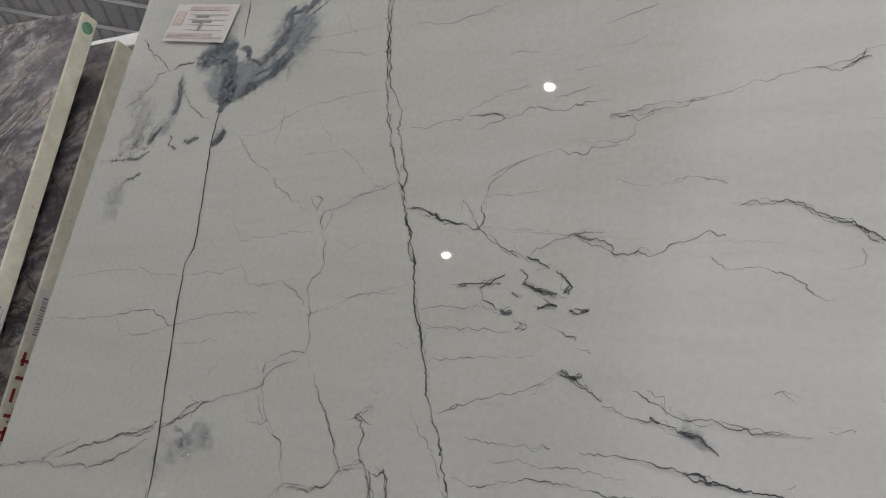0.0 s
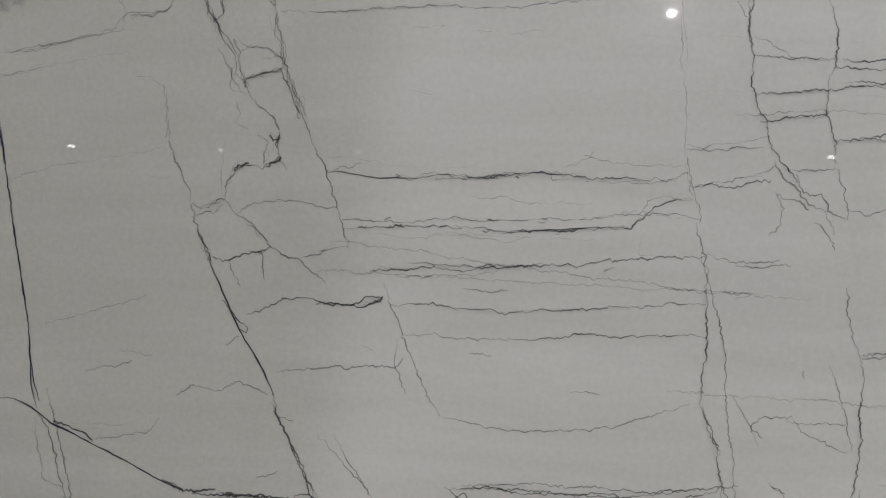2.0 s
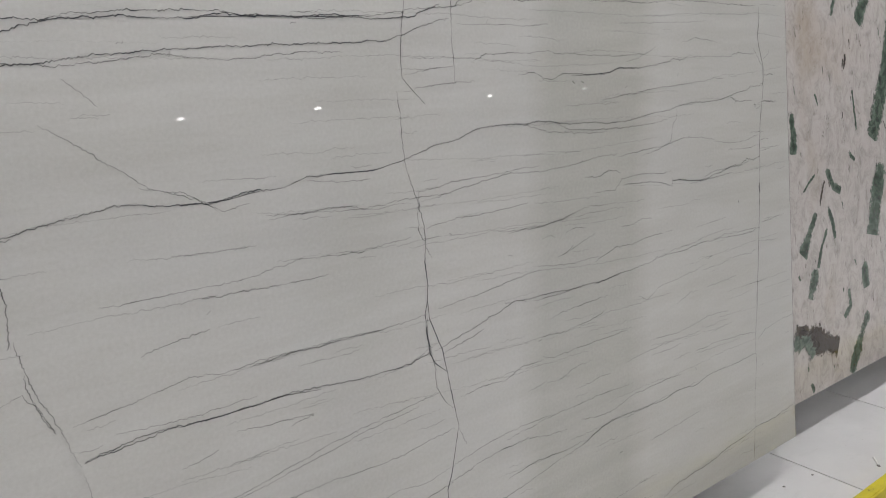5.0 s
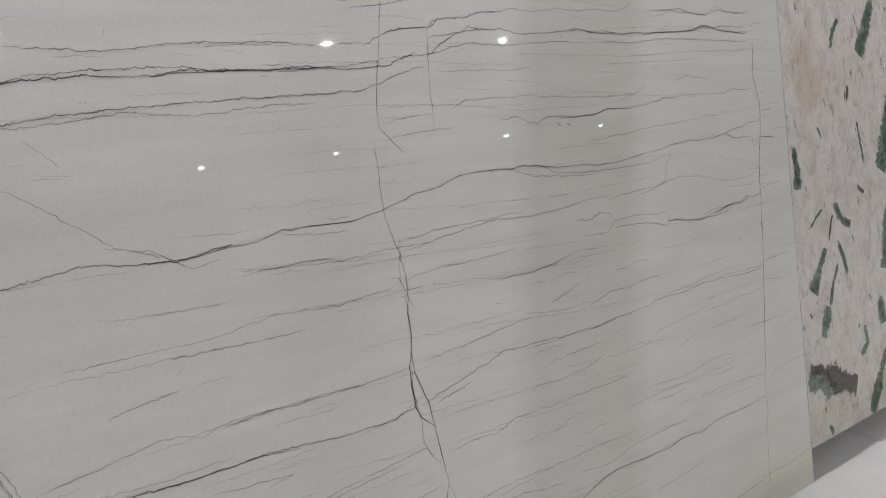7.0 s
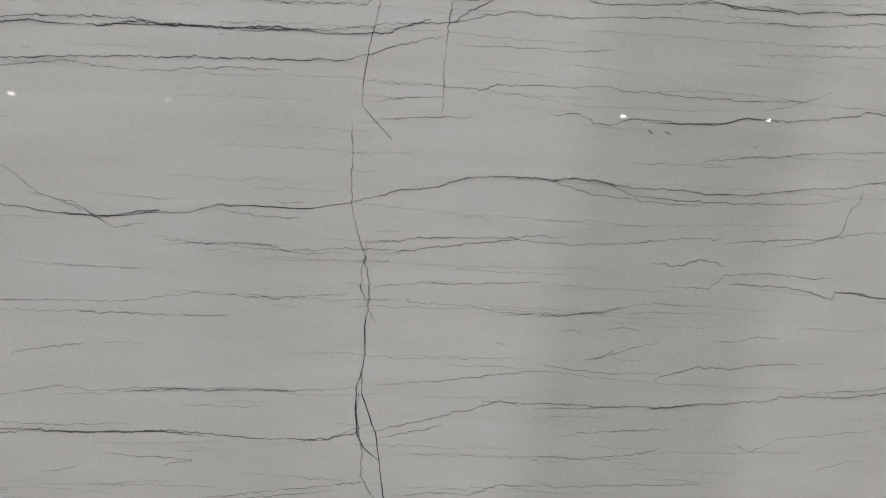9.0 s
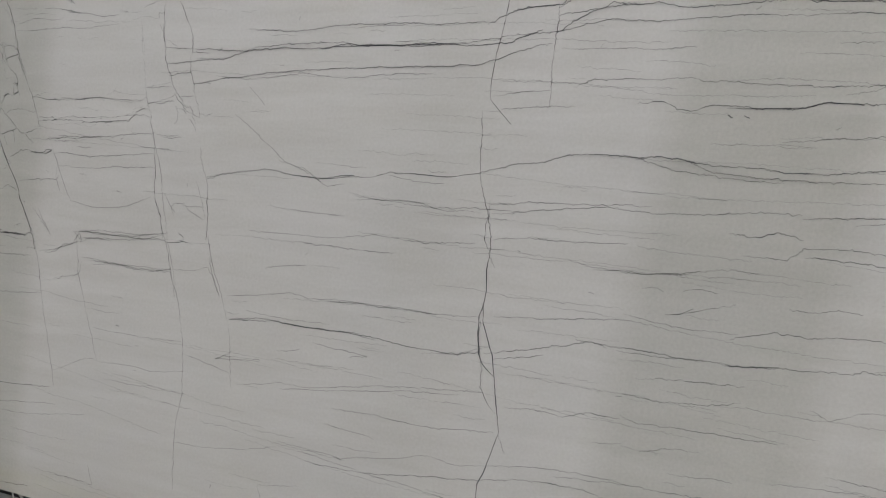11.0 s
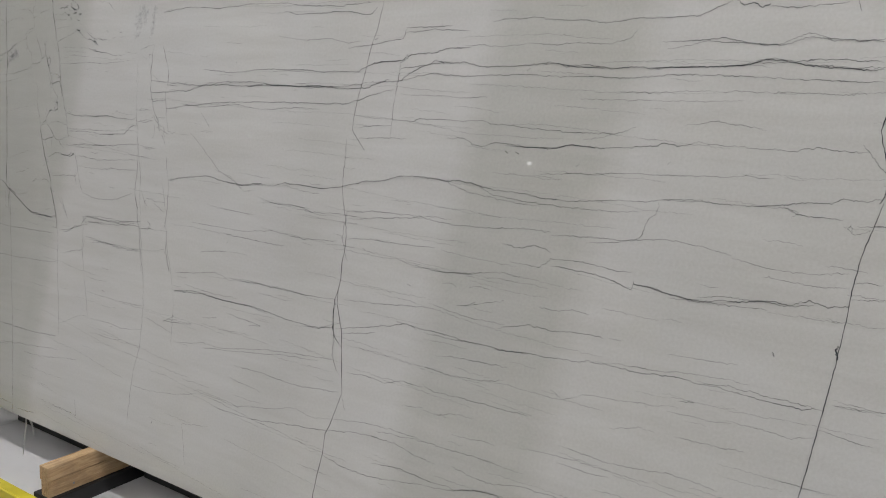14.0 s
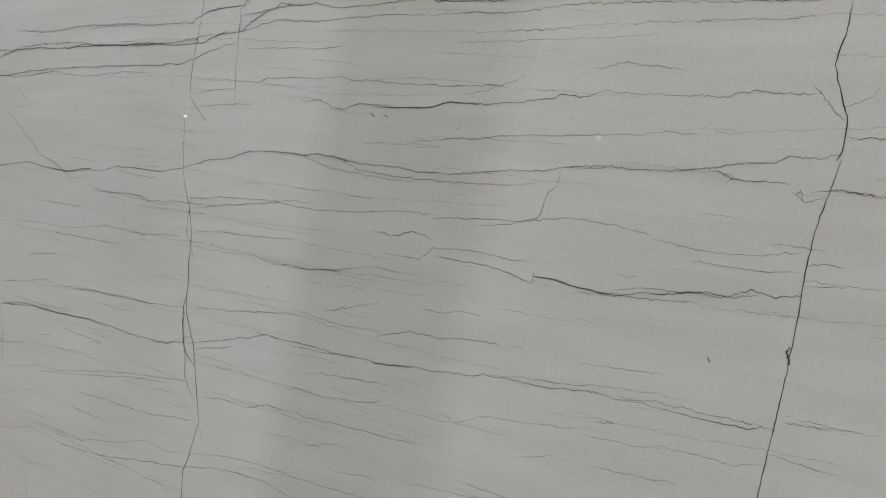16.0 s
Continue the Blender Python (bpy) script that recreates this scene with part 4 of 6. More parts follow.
vein(0.8, 0.5, (0.941, 1.090), (0.945, 1.073), (0.950, 1.054), (0.956, 1.040), (0.958, 1.026))
vein(0.6, 0.35, (0.954, 1.026), (0.962, 1.001), (0.966, 0.978), (0.967, 0.956))
vein(0.8, 0.45, (0.966, 0.961), (0.968, 0.933), (0.968, 0.904), (0.968, 0.876), (0.965, 0.852))
vein(0.6, 0.35, (0.965, 0.852), (0.972, 0.829), (0.984, 0.801), (0.989, 0.772), (0.990, 0.747))
vein(0.7, 0.4, (0.995, 1.242), (0.994, 1.221), (0.998, 1.194), (1.001, 1.162), (1.006, 1.140), (1.015, 1.118))
vein(0.8, 0.5, (1.015, 1.121), (1.020, 1.105), (1.030, 1.088), (1.042, 1.075), (1.047, 1.067))
vein(0.8, 0.4, (0.985, 1.242), (0.993, 1.226))
vein(0.9, 0.5, (1.069, 1.242), (1.076, 1.215), (1.078, 1.189), (1.078, 1.179))
vein(0.7, 0.4, (1.078, 1.179), (1.072, 1.170), (1.072, 1.151), (1.073, 1.133), (1.081, 1.108), (1.082, 1.087))
vein(0.7, 0.4, (1.083, 1.081), (1.090, 1.059), (1.096, 1.038), (1.097, 1.032))
vein(0.9, 0.5, (1.075, 1.178), (1.088, 1.178), (1.106, 1.177), (1.123, 1.177))
vein(0.8, 0.45, (1.006, 1.151), (1.037, 1.155), (1.074, 1.158), (1.105, 1.161), (1.124, 1.158))
vein(0.8, 0.45, (1.010, 1.126), (1.028, 1.128), (1.073, 1.133))
vein(0.5, 0.3, (1.000, 1.208), (1.019, 1.199), (1.036, 1.189), (1.067, 1.184))
vein(0.5, 0.3, (1.001, 1.191), (1.036, 1.186), (1.077, 1.185))
vein(0.5, 0.3, (1.079, 1.108), (1.108, 1.111), (1.128, 1.109))
vein(0.7, 0.4, (0.941, 1.102), (0.957, 1.102), (0.981, 1.104), (1.003, 1.106), (1.019, 1.110))
vein(0.8, 0.4, (0.941, 1.100), (0.960, 1.096), (0.987, 1.100), (1.014, 1.102))
vein(0.8, 0.5, (0.948, 1.059), (0.967, 1.065), (0.989, 1.070), (1.010, 1.074), (1.025, 1.081))
vein(0.7, 0.45, (0.951, 1.062), (0.967, 1.065), (0.984, 1.062), (1.005, 1.068), (1.023, 1.070))
vein(1, 0.55, (1.025, 1.086), (1.036, 1.072), (1.048, 1.059), (1.059, 1.045), (1.072, 1.043), (1.081, 1.029), (1.086, 1.018))
vein(0.9, 0.5, (1.044, 1.075), (1.053, 1.056), (1.069, 1.054), (1.081, 1.040), (1.094, 1.032))
vein(0.8, 0.45, (1.065, 1.029), (1.079, 1.015), (1.085, 1.002))
vein(0.6, 0.35, (1.027, 1.055), (1.043, 1.050), (1.059, 1.040))
vein(0.6, 0.35, (1.036, 1.080), (1.063, 1.078), (1.082, 1.081))
vein(0.5, 0.25, (1.029, 1.055), (1.035, 1.042), (1.034, 1.025), (1.023, 1.016))
vein(0.6, 0.3, (0.962, 0.995), (0.987, 0.987), (1.014, 0.987), (1.035, 0.991))
vein(0.6, 0.3, (0.993, 0.985), (1.014, 0.983), (1.041, 0.989), (1.046, 0.985))
vein(0.5, 0.25, (0.994, 0.951), (1.010, 0.957), (0.983, 0.959))
vein(0.6, 0.3, (1.096, 1.043), (1.112, 1.038), (1.132, 1.044))
vein(0.5, 0.3, (1.098, 0.966), (1.102, 0.944), (1.108, 0.916), (1.115, 0.896))
vein(0.7, 0.45, (1.115, 0.896), (1.119, 0.880), (1.119, 0.848), (1.120, 0.808), (1.118, 0.774), (1.117, 0.755))
vein(0.6, 0.35, (1.087, 0.887), (1.096, 0.870), (1.106, 0.836), (1.113, 0.802))
vein(0.5, 0.3, (1.118, 0.898), (1.141, 0.899))
vein(0.6, 0.35, (1.017, 0.826), (1.025, 0.833), (1.038, 0.834), (1.055, 0.834))
vein(0.6, 0.3, (1.017, 0.829), (1.014, 0.823), (1.028, 0.812))
vein(0.6, 0.3, (1.049, 0.830), (1.071, 0.829), (1.106, 0.829))
vein(0.6, 0.3, (1.055, 0.834), (1.072, 0.817), (1.094, 0.807), (1.110, 0.802))
vein(0.5, 0.25, (0.999, 0.854), (1.011, 0.831), (1.023, 0.803))
vein(0.7, 0.4, (0.717, 0.739), (0.752, 0.743), (0.788, 0.741), (0.828, 0.741), (0.863, 0.742), (0.892, 0.742), (0.931, 0.749), (0.965, 0.756))
vein(0.5, 0.3, (1.036, 0.766), (1.042, 0.759), (1.053, 0.757))
vein(2.2, 0.83, (0.398, 0.732), (0.414, 0.725), (0.422, 0.721), (0.442, 0.721), (0.459, 0.723))
vein(2.2, 0.83, (0.463, 0.720), (0.481, 0.720), (0.498, 0.720), (0.518, 0.716), (0.541, 0.720))
vein(1.4, 0.75, (0.501, 0.721), (0.515, 0.723), (0.529, 0.719), (0.542, 0.718))
vein(1.2, 0.7, (0.542, 0.715), (0.547, 0.723), (0.558, 0.725), (0.571, 0.722))
vein(0.7, 0.4, (0.505, 0.739), (0.516, 0.742), (0.527, 0.749))
vein(1, 0.5, (0.522, 0.823), (0.534, 0.799), (0.547, 0.767), (0.559, 0.739), (0.567, 0.721), (0.572, 0.710), (0.575, 0.684))
vein(0.7, 0.4, (0.547, 0.687), (0.565, 0.688), (0.575, 0.683))
vein(0.8, 0.45, (0.725, 0.740), (0.752, 0.742), (0.783, 0.744), (0.811, 0.742), (0.839, 0.743), (0.870, 0.745), (0.902, 0.741), (0.934, 0.743), (0.972, 0.749), (0.989, 0.757))
vein(0.7, 0.4, (0.736, 0.717), (0.758, 0.727), (0.789, 0.731), (0.813, 0.727), (0.835, 0.726))
vein(0.8, 0.5, (0.611, 0.678), (0.635, 0.683), (0.656, 0.688), (0.663, 0.697), (0.678, 0.707), (0.711, 0.711), (0.715, 0.725), (0.728, 0.736), (0.736, 0.720), (0.730, 0.716))
vein(0.6, 0.35, (0.653, 0.691), (0.666, 0.700), (0.708, 0.709))
vein(0.5, 0.25, (0.571, 0.790), (0.598, 0.764), (0.618, 0.744), (0.631, 0.726))
vein(0.7, 0.45, (0.989, 0.777), (0.992, 0.758), (1.000, 0.738), (1.008, 0.711), (1.013, 0.677), (1.018, 0.650))
vein(0.5, 0.3, (0.967, 0.843), (0.976, 0.817), (0.986, 0.791))
vein(0.7, 0.4, (0.762, 0.673), (0.793, 0.673), (0.830, 0.672), (0.868, 0.667), (0.907, 0.666), (0.933, 0.666))
vein(0.7, 0.4, (0.946, 0.663), (0.972, 0.667), (0.998, 0.671), (1.015, 0.677))
vein(0.6, 0.35, (1.007, 0.686), (1.015, 0.663), (1.021, 0.637), (1.027, 0.610))
vein(0.8, 0.5, (1.109, 0.688), (1.122, 0.689), (1.133, 0.673), (1.144, 0.651), (1.154, 0.630))
vein(0.5, 0.25, (1.109, 0.688), (1.096, 0.681), (1.051, 0.676), (1.023, 0.676))
vein(0.7, 0.45, (0.997, 0.737), (1.039, 0.742), (1.064, 0.746))
vein(0.6, 0.4, (1.036, 0.743), (1.054, 0.749), (1.040, 0.763))
vein(0.7, 0.45, (0.625, 0.933), (0.639, 0.938), (0.641, 0.941))
vein(0.6, 0.35, (0.708, 0.741), (0.735, 0.722))
vein(0.8, 0.5, (1.128, 0.717), (1.133, 0.683), (1.144, 0.655), (1.155, 0.627))
vein(0.9, 0.5, (0.865, 1.273), (0.885, 1.271), (0.910, 1.268), (0.929, 1.271), (0.932, 1.277), (0.943, 1.282), (0.957, 1.288), (0.980, 1.293), (0.999, 1.296))
vein(0.6, 0.35, (0.867, 1.249), (0.887, 1.246), (0.907, 1.249), (0.930, 1.258))
vein(0.6, 0.35, (0.933, 1.260), (0.955, 1.257), (0.981, 1.254))
vein(0.7, 0.4, (0.981, 1.255), (0.981, 1.266), (0.996, 1.267))
vein(0.8, 0.45, (1.003, 1.296), (0.997, 1.276), (0.998, 1.251), (0.995, 1.217), (0.998, 1.197))
vein(0.5, 0.3, (0.929, 1.255), (0.933, 1.215), (0.938, 1.174))
vein(0.8, 0.5, (1.042, 1.291), (1.053, 1.272), (1.064, 1.243))
vein(0.5, 0.3, (1.233, 1.103), (1.253, 1.083), (1.273, 1.063))
vein(0.5, 0.3, (1.195, 1.044), (1.229, 1.020), (1.262, 0.995), (1.292, 0.972), (1.324, 0.948), (1.363, 0.931), (1.404, 0.916), (1.423, 0.898))
crack(0.9, 0.84, (1.848, 1.410), (1.842, 1.375), (1.836, 1.340), (1.826, 1.305), (1.818, 1.269), (1.811, 1.226), (1.799, 1.175), (1.791, 1.124), (1.790, 1.088))
crack(1, 0.84, (1.790, 1.088), (1.808, 1.067), (1.835, 1.040))
vein(0.7, 0.35, (1.776, 1.065), (1.778, 1.006), (1.776, 0.947), (1.785, 0.911))
vein(0.9, 0.55, (1.784, 0.918), (1.796, 0.868), (1.806, 0.832), (1.806, 0.787))
vein(0.7, 0.4, (1.802, 0.891), (1.798, 0.853), (1.793, 0.815), (1.816, 0.758))
crack(1.3, 0.92, (1.807, 0.784), (1.801, 0.756), (1.803, 0.712), (1.799, 0.681), (1.791, 0.657), (1.790, 0.619), (1.794, 0.582), (1.803, 0.560), (1.829, 0.538))
crack(1.3, 0.92, (1.799, 0.681), (1.800, 0.643), (1.811, 0.615), (1.823, 0.580), (1.829, 0.535), (1.837, 0.476), (1.845, 0.425))
vein(0.9, 0.5, (1.795, 0.650), (1.791, 0.611), (1.801, 0.560), (1.801, 0.514), (1.812, 0.486), (1.834, 0.463))
crack(1.1, 0.9, (1.845, 0.425), (1.830, 0.375), (1.817, 0.333), (1.804, 0.307), (1.803, 0.252), (1.794, 0.202), (1.786, 0.145), (1.785, 0.086))
vein(0.6, 0.3, (1.844, 0.420), (1.858, 0.382))
crack(1, 0.9, (2.970, 1.033), (2.962, 0.991), (2.952, 0.948), (2.946, 0.906), (2.943, 0.863), (2.942, 0.821), (2.939, 0.783), (2.937, 0.761), (2.937, 0.740), (2.933, 0.707), (2.929, 0.663), (2.924, 0.613), (2.918, 0.550), (2.911, 0.493), (2.905, 0.444))
vein(2.4, 0.83, (2.936, 0.774), (2.935, 0.761), (2.939, 0.749))
vein(0.7, 0.4, (2.915, 0.985), (2.935, 0.974), (2.957, 0.983))
vein(0.8, 0.5, (1.070, 1.399), (1.033, 1.391), (1.145, 1.405), (1.255, 1.398), (1.391, 1.408), (1.520, 1.407), (1.602, 1.399), (1.719, 1.396), (1.810, 1.403))
vein(0.9, 0.6, (1.522, 1.386), (1.565, 1.376), (1.625, 1.378), (1.721, 1.382), (1.813, 1.374), (1.829, 1.390))
vein(0.6, 0.3, (1.510, 1.320), (1.614, 1.309), (1.691, 1.315), (1.750, 1.301), (1.786, 1.309))
vein(0.8, 0.5, (1.751, 1.290), (1.823, 1.298), (1.875, 1.309), (1.917, 1.314), (1.923, 1.339))
vein(0.9, 0.55, (1.923, 1.339), (1.989, 1.341), (2.053, 1.345))
vein(0.8, 0.5, (1.924, 1.328), (2.006, 1.336), (2.101, 1.331))
vein(0.8, 0.5, (2.158, 1.352), (2.201, 1.359), (2.272, 1.358), (2.354, 1.352), (2.432, 1.348), (2.492, 1.354), (2.551, 1.356), (2.608, 1.357), (2.639, 1.371), (2.670, 1.384))
vein(1.4, 0.75, (2.675, 1.386), (2.692, 1.377), (2.707, 1.380), (2.724, 1.372), (2.739, 1.376))
vein(0.9, 0.55, (2.739, 1.374), (2.785, 1.370), (2.833, 1.373), (2.869, 1.379))
vein(0.7, 0.4, (2.883, 1.380), (2.890, 1.362))
vein(0.6, 0.35, (2.090, 1.298), (2.135, 1.301), (2.195, 1.296), (2.251, 1.305), (2.307, 1.301), (2.373, 1.304), (2.438, 1.303), (2.479, 1.316), (2.493, 1.333))
vein(0.8, 0.45, (2.546, 1.308), (2.603, 1.310), (2.669, 1.315), (2.712, 1.307), (2.764, 1.301), (2.793, 1.312), (2.821, 1.320), (2.851, 1.311), (2.898, 1.309), (2.932, 1.311))
vein(1.1, 0.65, (1.916, 1.256), (1.947, 1.277), (2.013, 1.282), (2.044, 1.291), (2.106, 1.295))
crack(0.9, 0.86, (1.829, 1.252), (1.864, 1.258), (1.916, 1.262))
vein(1.1, 0.7, (1.778, 1.228), (1.829, 1.252), (1.881, 1.260), (1.924, 1.263), (1.934, 1.277))
vein(0.8, 0.5, (1.228, 1.228), (1.347, 1.220), (1.457, 1.232), (1.583, 1.234), (1.702, 1.230), (1.777, 1.233))
vein(0.9, 0.5, (1.083, 1.186), (1.210, 1.181), (1.281, 1.191), (1.373, 1.197), (1.461, 1.196), (1.547, 1.190), (1.629, 1.189), (1.745, 1.193), (1.817, 1.205), (1.922, 1.215), (1.953, 1.236), (2.015, 1.264), (2.064, 1.258))
vein(1.1, 0.7, (1.086, 1.164), (1.163, 1.163), (1.234, 1.181), (1.328, 1.187), (1.419, 1.183), (1.462, 1.191), (1.547, 1.190), (1.668, 1.194), (1.745, 1.188), (1.819, 1.195), (1.887, 1.216))
crack(0.9, 0.86, (1.419, 1.187), (1.547, 1.190), (1.668, 1.191), (1.735, 1.195))
vein(0.9, 0.55, (1.093, 1.109), (1.192, 1.122), (1.288, 1.134), (1.424, 1.142), (1.552, 1.147), (1.674, 1.149), (1.769, 1.153), (1.839, 1.177), (1.907, 1.193))
vein(0.6, 0.35, (1.142, 1.125), (1.242, 1.119), (1.358, 1.133), (1.470, 1.125), (1.595, 1.134), (1.675, 1.134))
vein(1, 0.6, (1.918, 1.242), (2.016, 1.257), (2.095, 1.261), (2.142, 1.252), (2.215, 1.254), (2.286, 1.258), (2.312, 1.264), (2.354, 1.256), (2.393, 1.260), (2.444, 1.253), (2.505, 1.258), (2.553, 1.255))
crack(1, 0.86, (2.292, 1.258), (2.319, 1.262), (2.367, 1.256), (2.432, 1.253))
crack(1, 0.86, (2.529, 1.257), (2.621, 1.259), (2.718, 1.266), (2.738, 1.273))
vein(1.1, 0.65, (2.541, 1.256), (2.621, 1.259), (2.707, 1.264), (2.747, 1.275), (2.799, 1.269), (2.857, 1.263), (2.939, 1.261))
vein(0.9, 0.55, (2.718, 1.266), (2.747, 1.279), (2.808, 1.273), (2.855, 1.278), (2.937, 1.274))
vein(0.7, 0.45, (1.922, 1.215), (2.019, 1.233), (2.099, 1.229), (2.174, 1.234), (2.260, 1.238), (2.330, 1.234), (2.421, 1.236), (2.496, 1.234), (2.566, 1.244), (2.656, 1.245), (2.742, 1.243), (2.812, 1.241), (2.880, 1.239), (2.941, 1.241))
vein(0.5, 0.3, (1.926, 1.180), (2.026, 1.183), (2.106, 1.179), (2.166, 1.184))
vein(0.5, 0.3, (2.463, 1.206), (2.536, 1.206), (2.605, 1.213), (2.693, 1.215), (2.776, 1.216), (2.854, 1.216), (2.919, 1.218))
vein(0.5, 0.25, (2.389, 1.189), (2.466, 1.189), (2.550, 1.193), (2.642, 1.192), (2.717, 1.199))
vein(0.6, 0.4, (1.952, 1.111), (1.992, 1.127), (2.081, 1.127), (2.165, 1.131), (2.189, 1.124), (2.247, 1.123), (2.332, 1.120), (2.412, 1.117), (2.475, 1.123))
vein(0.5, 0.3, (2.407, 1.104), (2.451, 1.113), (2.475, 1.121), (2.516, 1.137))
vein(0.4, 0.25, (2.614, 1.146), (2.669, 1.157), (2.723, 1.152), (2.765, 1.146))
vein(0.6, 0.35, (1.795, 1.093), (1.849, 1.101), (1.910, 1.105))
vein(0.6, 0.35, (1.790, 1.063), (1.852, 1.073), (1.957, 1.076))
vein(0.9, 0.5, (2.071, 1.084), (2.117, 1.089), (2.142, 1.077), (2.165, 1.074), (2.201, 1.085), (2.267, 1.080), (2.337, 1.080), (2.376, 1.093), (2.402, 1.092), (2.454, 1.089), (2.515, 1.097), (2.562, 1.102), (2.573, 1.109), (2.619, 1.108), (2.652, 1.117))
crack(0.9, 0.85, (2.224, 1.080), (2.295, 1.080), (2.350, 1.083), (2.378, 1.093), (2.435, 1.089))
vein(0.6, 0.35, (2.652, 1.114), (2.718, 1.111), (2.770, 1.111), (2.820, 1.111), (2.858, 1.120), (2.906, 1.117), (2.938, 1.117))
vein(0.5, 0.3, (2.317, 1.025), (2.410, 1.033), (2.510, 1.042), (2.570, 1.045), (2.639, 1.050), (2.705, 1.053), (2.746, 1.060), (2.788, 1.058))
vein(0.5, 0.25, (2.203, 1.016), (2.261, 1.018))
vein(0.9, 0.55, (1.118, 0.900), (1.193, 0.913), (1.278, 0.926), (1.362, 0.915), (1.419, 0.911), (1.474, 0.922), (1.539, 0.922))
crack(1, 0.86, (1.362, 0.915), (1.430, 0.913), (1.496, 0.921))
vein(0.8, 0.5, (1.539, 0.922), (1.579, 0.935), (1.610, 0.935))
crack(1.1, 0.88, (1.604, 0.934), (1.661, 0.933), (1.711, 0.932), (1.777, 0.944))
vein(1, 0.62, (1.777, 0.944), (1.848, 0.963), (1.910, 0.974), (1.951, 0.986), (2.010, 0.991), (2.059, 0.987), (2.115, 0.990), (2.162, 0.986), (2.208, 0.979), (2.281, 0.979), (2.330, 0.973), (2.378, 0.976))
vein(0.6, 0.4, (2.146, 0.992), (2.209, 0.968), (2.283, 0.962), (2.353, 0.961), (2.420, 0.960), (2.484, 0.962), (2.545, 0.969))
vein(0.6, 0.35, (2.051, 0.993), (2.149, 0.968), (2.240, 0.958), (2.326, 0.954))
vein(0.6, 0.4, (2.378, 0.972), (2.443, 0.979), (2.493, 0.987), (2.554, 0.990), (2.588, 0.999), (2.634, 0.998), (2.667, 1.005))
vein(0.7, 0.5, (2.588, 0.997), (2.645, 1.005), (2.690, 1.001), (2.744, 1.002), (2.804, 1.010), (2.843, 1.020), (2.891, 1.022), (2.908, 1.034), (2.945, 1.033), (2.968, 1.040))
vein(0.8, 0.45, (2.815, 1.006), (2.846, 0.996), (2.885, 0.996), (2.913, 0.996))
vein(0.6, 0.35, (2.804, 1.010), (2.836, 1.001), (2.827, 0.991))
vein(0.5, 0.35, (2.583, 0.993), (2.580, 0.969), (2.564, 0.956), (2.561, 0.938), (2.552, 0.915), (2.505, 0.900), (2.442, 0.892))
vein(0.6, 0.35, (1.311, 0.945), (1.371, 0.934), (1.408, 0.913), (1.432, 0.899), (1.476, 0.903))
vein(0.5, 0.3, (1.580, 0.929), (1.643, 0.919), (1.703, 0.918))
vein(0.5, 0.3, (1.501, 0.882), (1.587, 0.875), (1.670, 0.868), (1.786, 0.874), (1.878, 0.873))
vein(0.5, 0.3, (1.502, 0.874), (1.628, 0.879), (1.710, 0.865), (1.787, 0.867))
vein(0.6, 0.35, (1.803, 0.883), (1.893, 0.893), (1.997, 0.898), (2.111, 0.900))
vein(0.6, 0.35, (1.806, 0.864), (1.930, 0.883), (2.031, 0.894), (2.128, 0.888), (2.204, 0.894), (2.291, 0.902), (2.360, 0.903))
vein(0.5, 0.3, (1.234, 0.786), (1.331, 0.786), (1.446, 0.787), (1.554, 0.803), (1.659, 0.795), (1.776, 0.804))
vein(0.9, 0.5, (1.380, 0.770), (1.437, 0.769), (1.515, 0.767))
vein(0.6, 0.35, (1.515, 0.767), (1.600, 0.767))
vein(0.6, 0.35, (1.812, 0.815), (1.884, 0.824), (1.972, 0.824), (2.072, 0.830))
vein(0.8, 0.45, (1.280, 0.705), (1.316, 0.713), (1.386, 0.721))
vein(0.6, 0.35, (2.361, 0.898), (2.440, 0.904), (2.516, 0.906), (2.587, 0.919), (2.645, 0.919), (2.691, 0.913), (2.735, 0.908))
vein(0.7, 0.4, (2.245, 0.863), (2.296, 0.860), (2.323, 0.870), (2.366, 0.861))
vein(0.6, 0.35, (2.272, 0.827), (2.343, 0.824), (2.368, 0.845), (2.408, 0.850), (2.448, 0.850), (2.512, 0.844), (2.549, 0.846))
vein(0.5, 0.3, (2.736, 0.902), (2.769, 0.896), (2.831, 0.892), (2.880, 0.895), (2.936, 0.904))
vein(0.5, 0.3, (2.792, 0.877), (2.834, 0.873), (2.893, 0.873), (2.939, 0.879))
vein(0.5, 0.3, (1.986, 0.783), (2.062, 0.777), (2.143, 0.778), (2.232, 0.795), (2.305, 0.797))
vein(0.6, 0.35, (2.013, 0.776), (2.111, 0.776), (2.203, 0.790))
vein(0.8, 0.5, (2.370, 0.832), (2.424, 0.831), (2.476, 0.829), (2.515, 0.820), (2.551, 0.810))
vein(0.6, 0.4, (2.551, 0.810), (2.554, 0.827))
crack(0.9, 0.85, (2.555, 0.822), (2.583, 0.821), (2.625, 0.814), (2.660, 0.811), (2.693, 0.814))
vein(0.9, 0.55, (2.555, 0.822), (2.588, 0.822), (2.637, 0.813), (2.683, 0.809), (2.726, 0.819), (2.768, 0.823), (2.808, 0.833), (2.849, 0.834), (2.877, 0.845), (2.907, 0.839), (2.944, 0.846))
vein(0.6, 0.4, (2.682, 0.817), (2.735, 0.829), (2.778, 0.830), (2.840, 0.828), (2.888, 0.838))
vein(0.6, 0.35, (2.626, 0.807), (2.694, 0.810), (2.748, 0.812), (2.811, 0.816))
vein(0.6, 0.35, (2.943, 0.887), (2.965, 0.893), (2.990, 0.892))
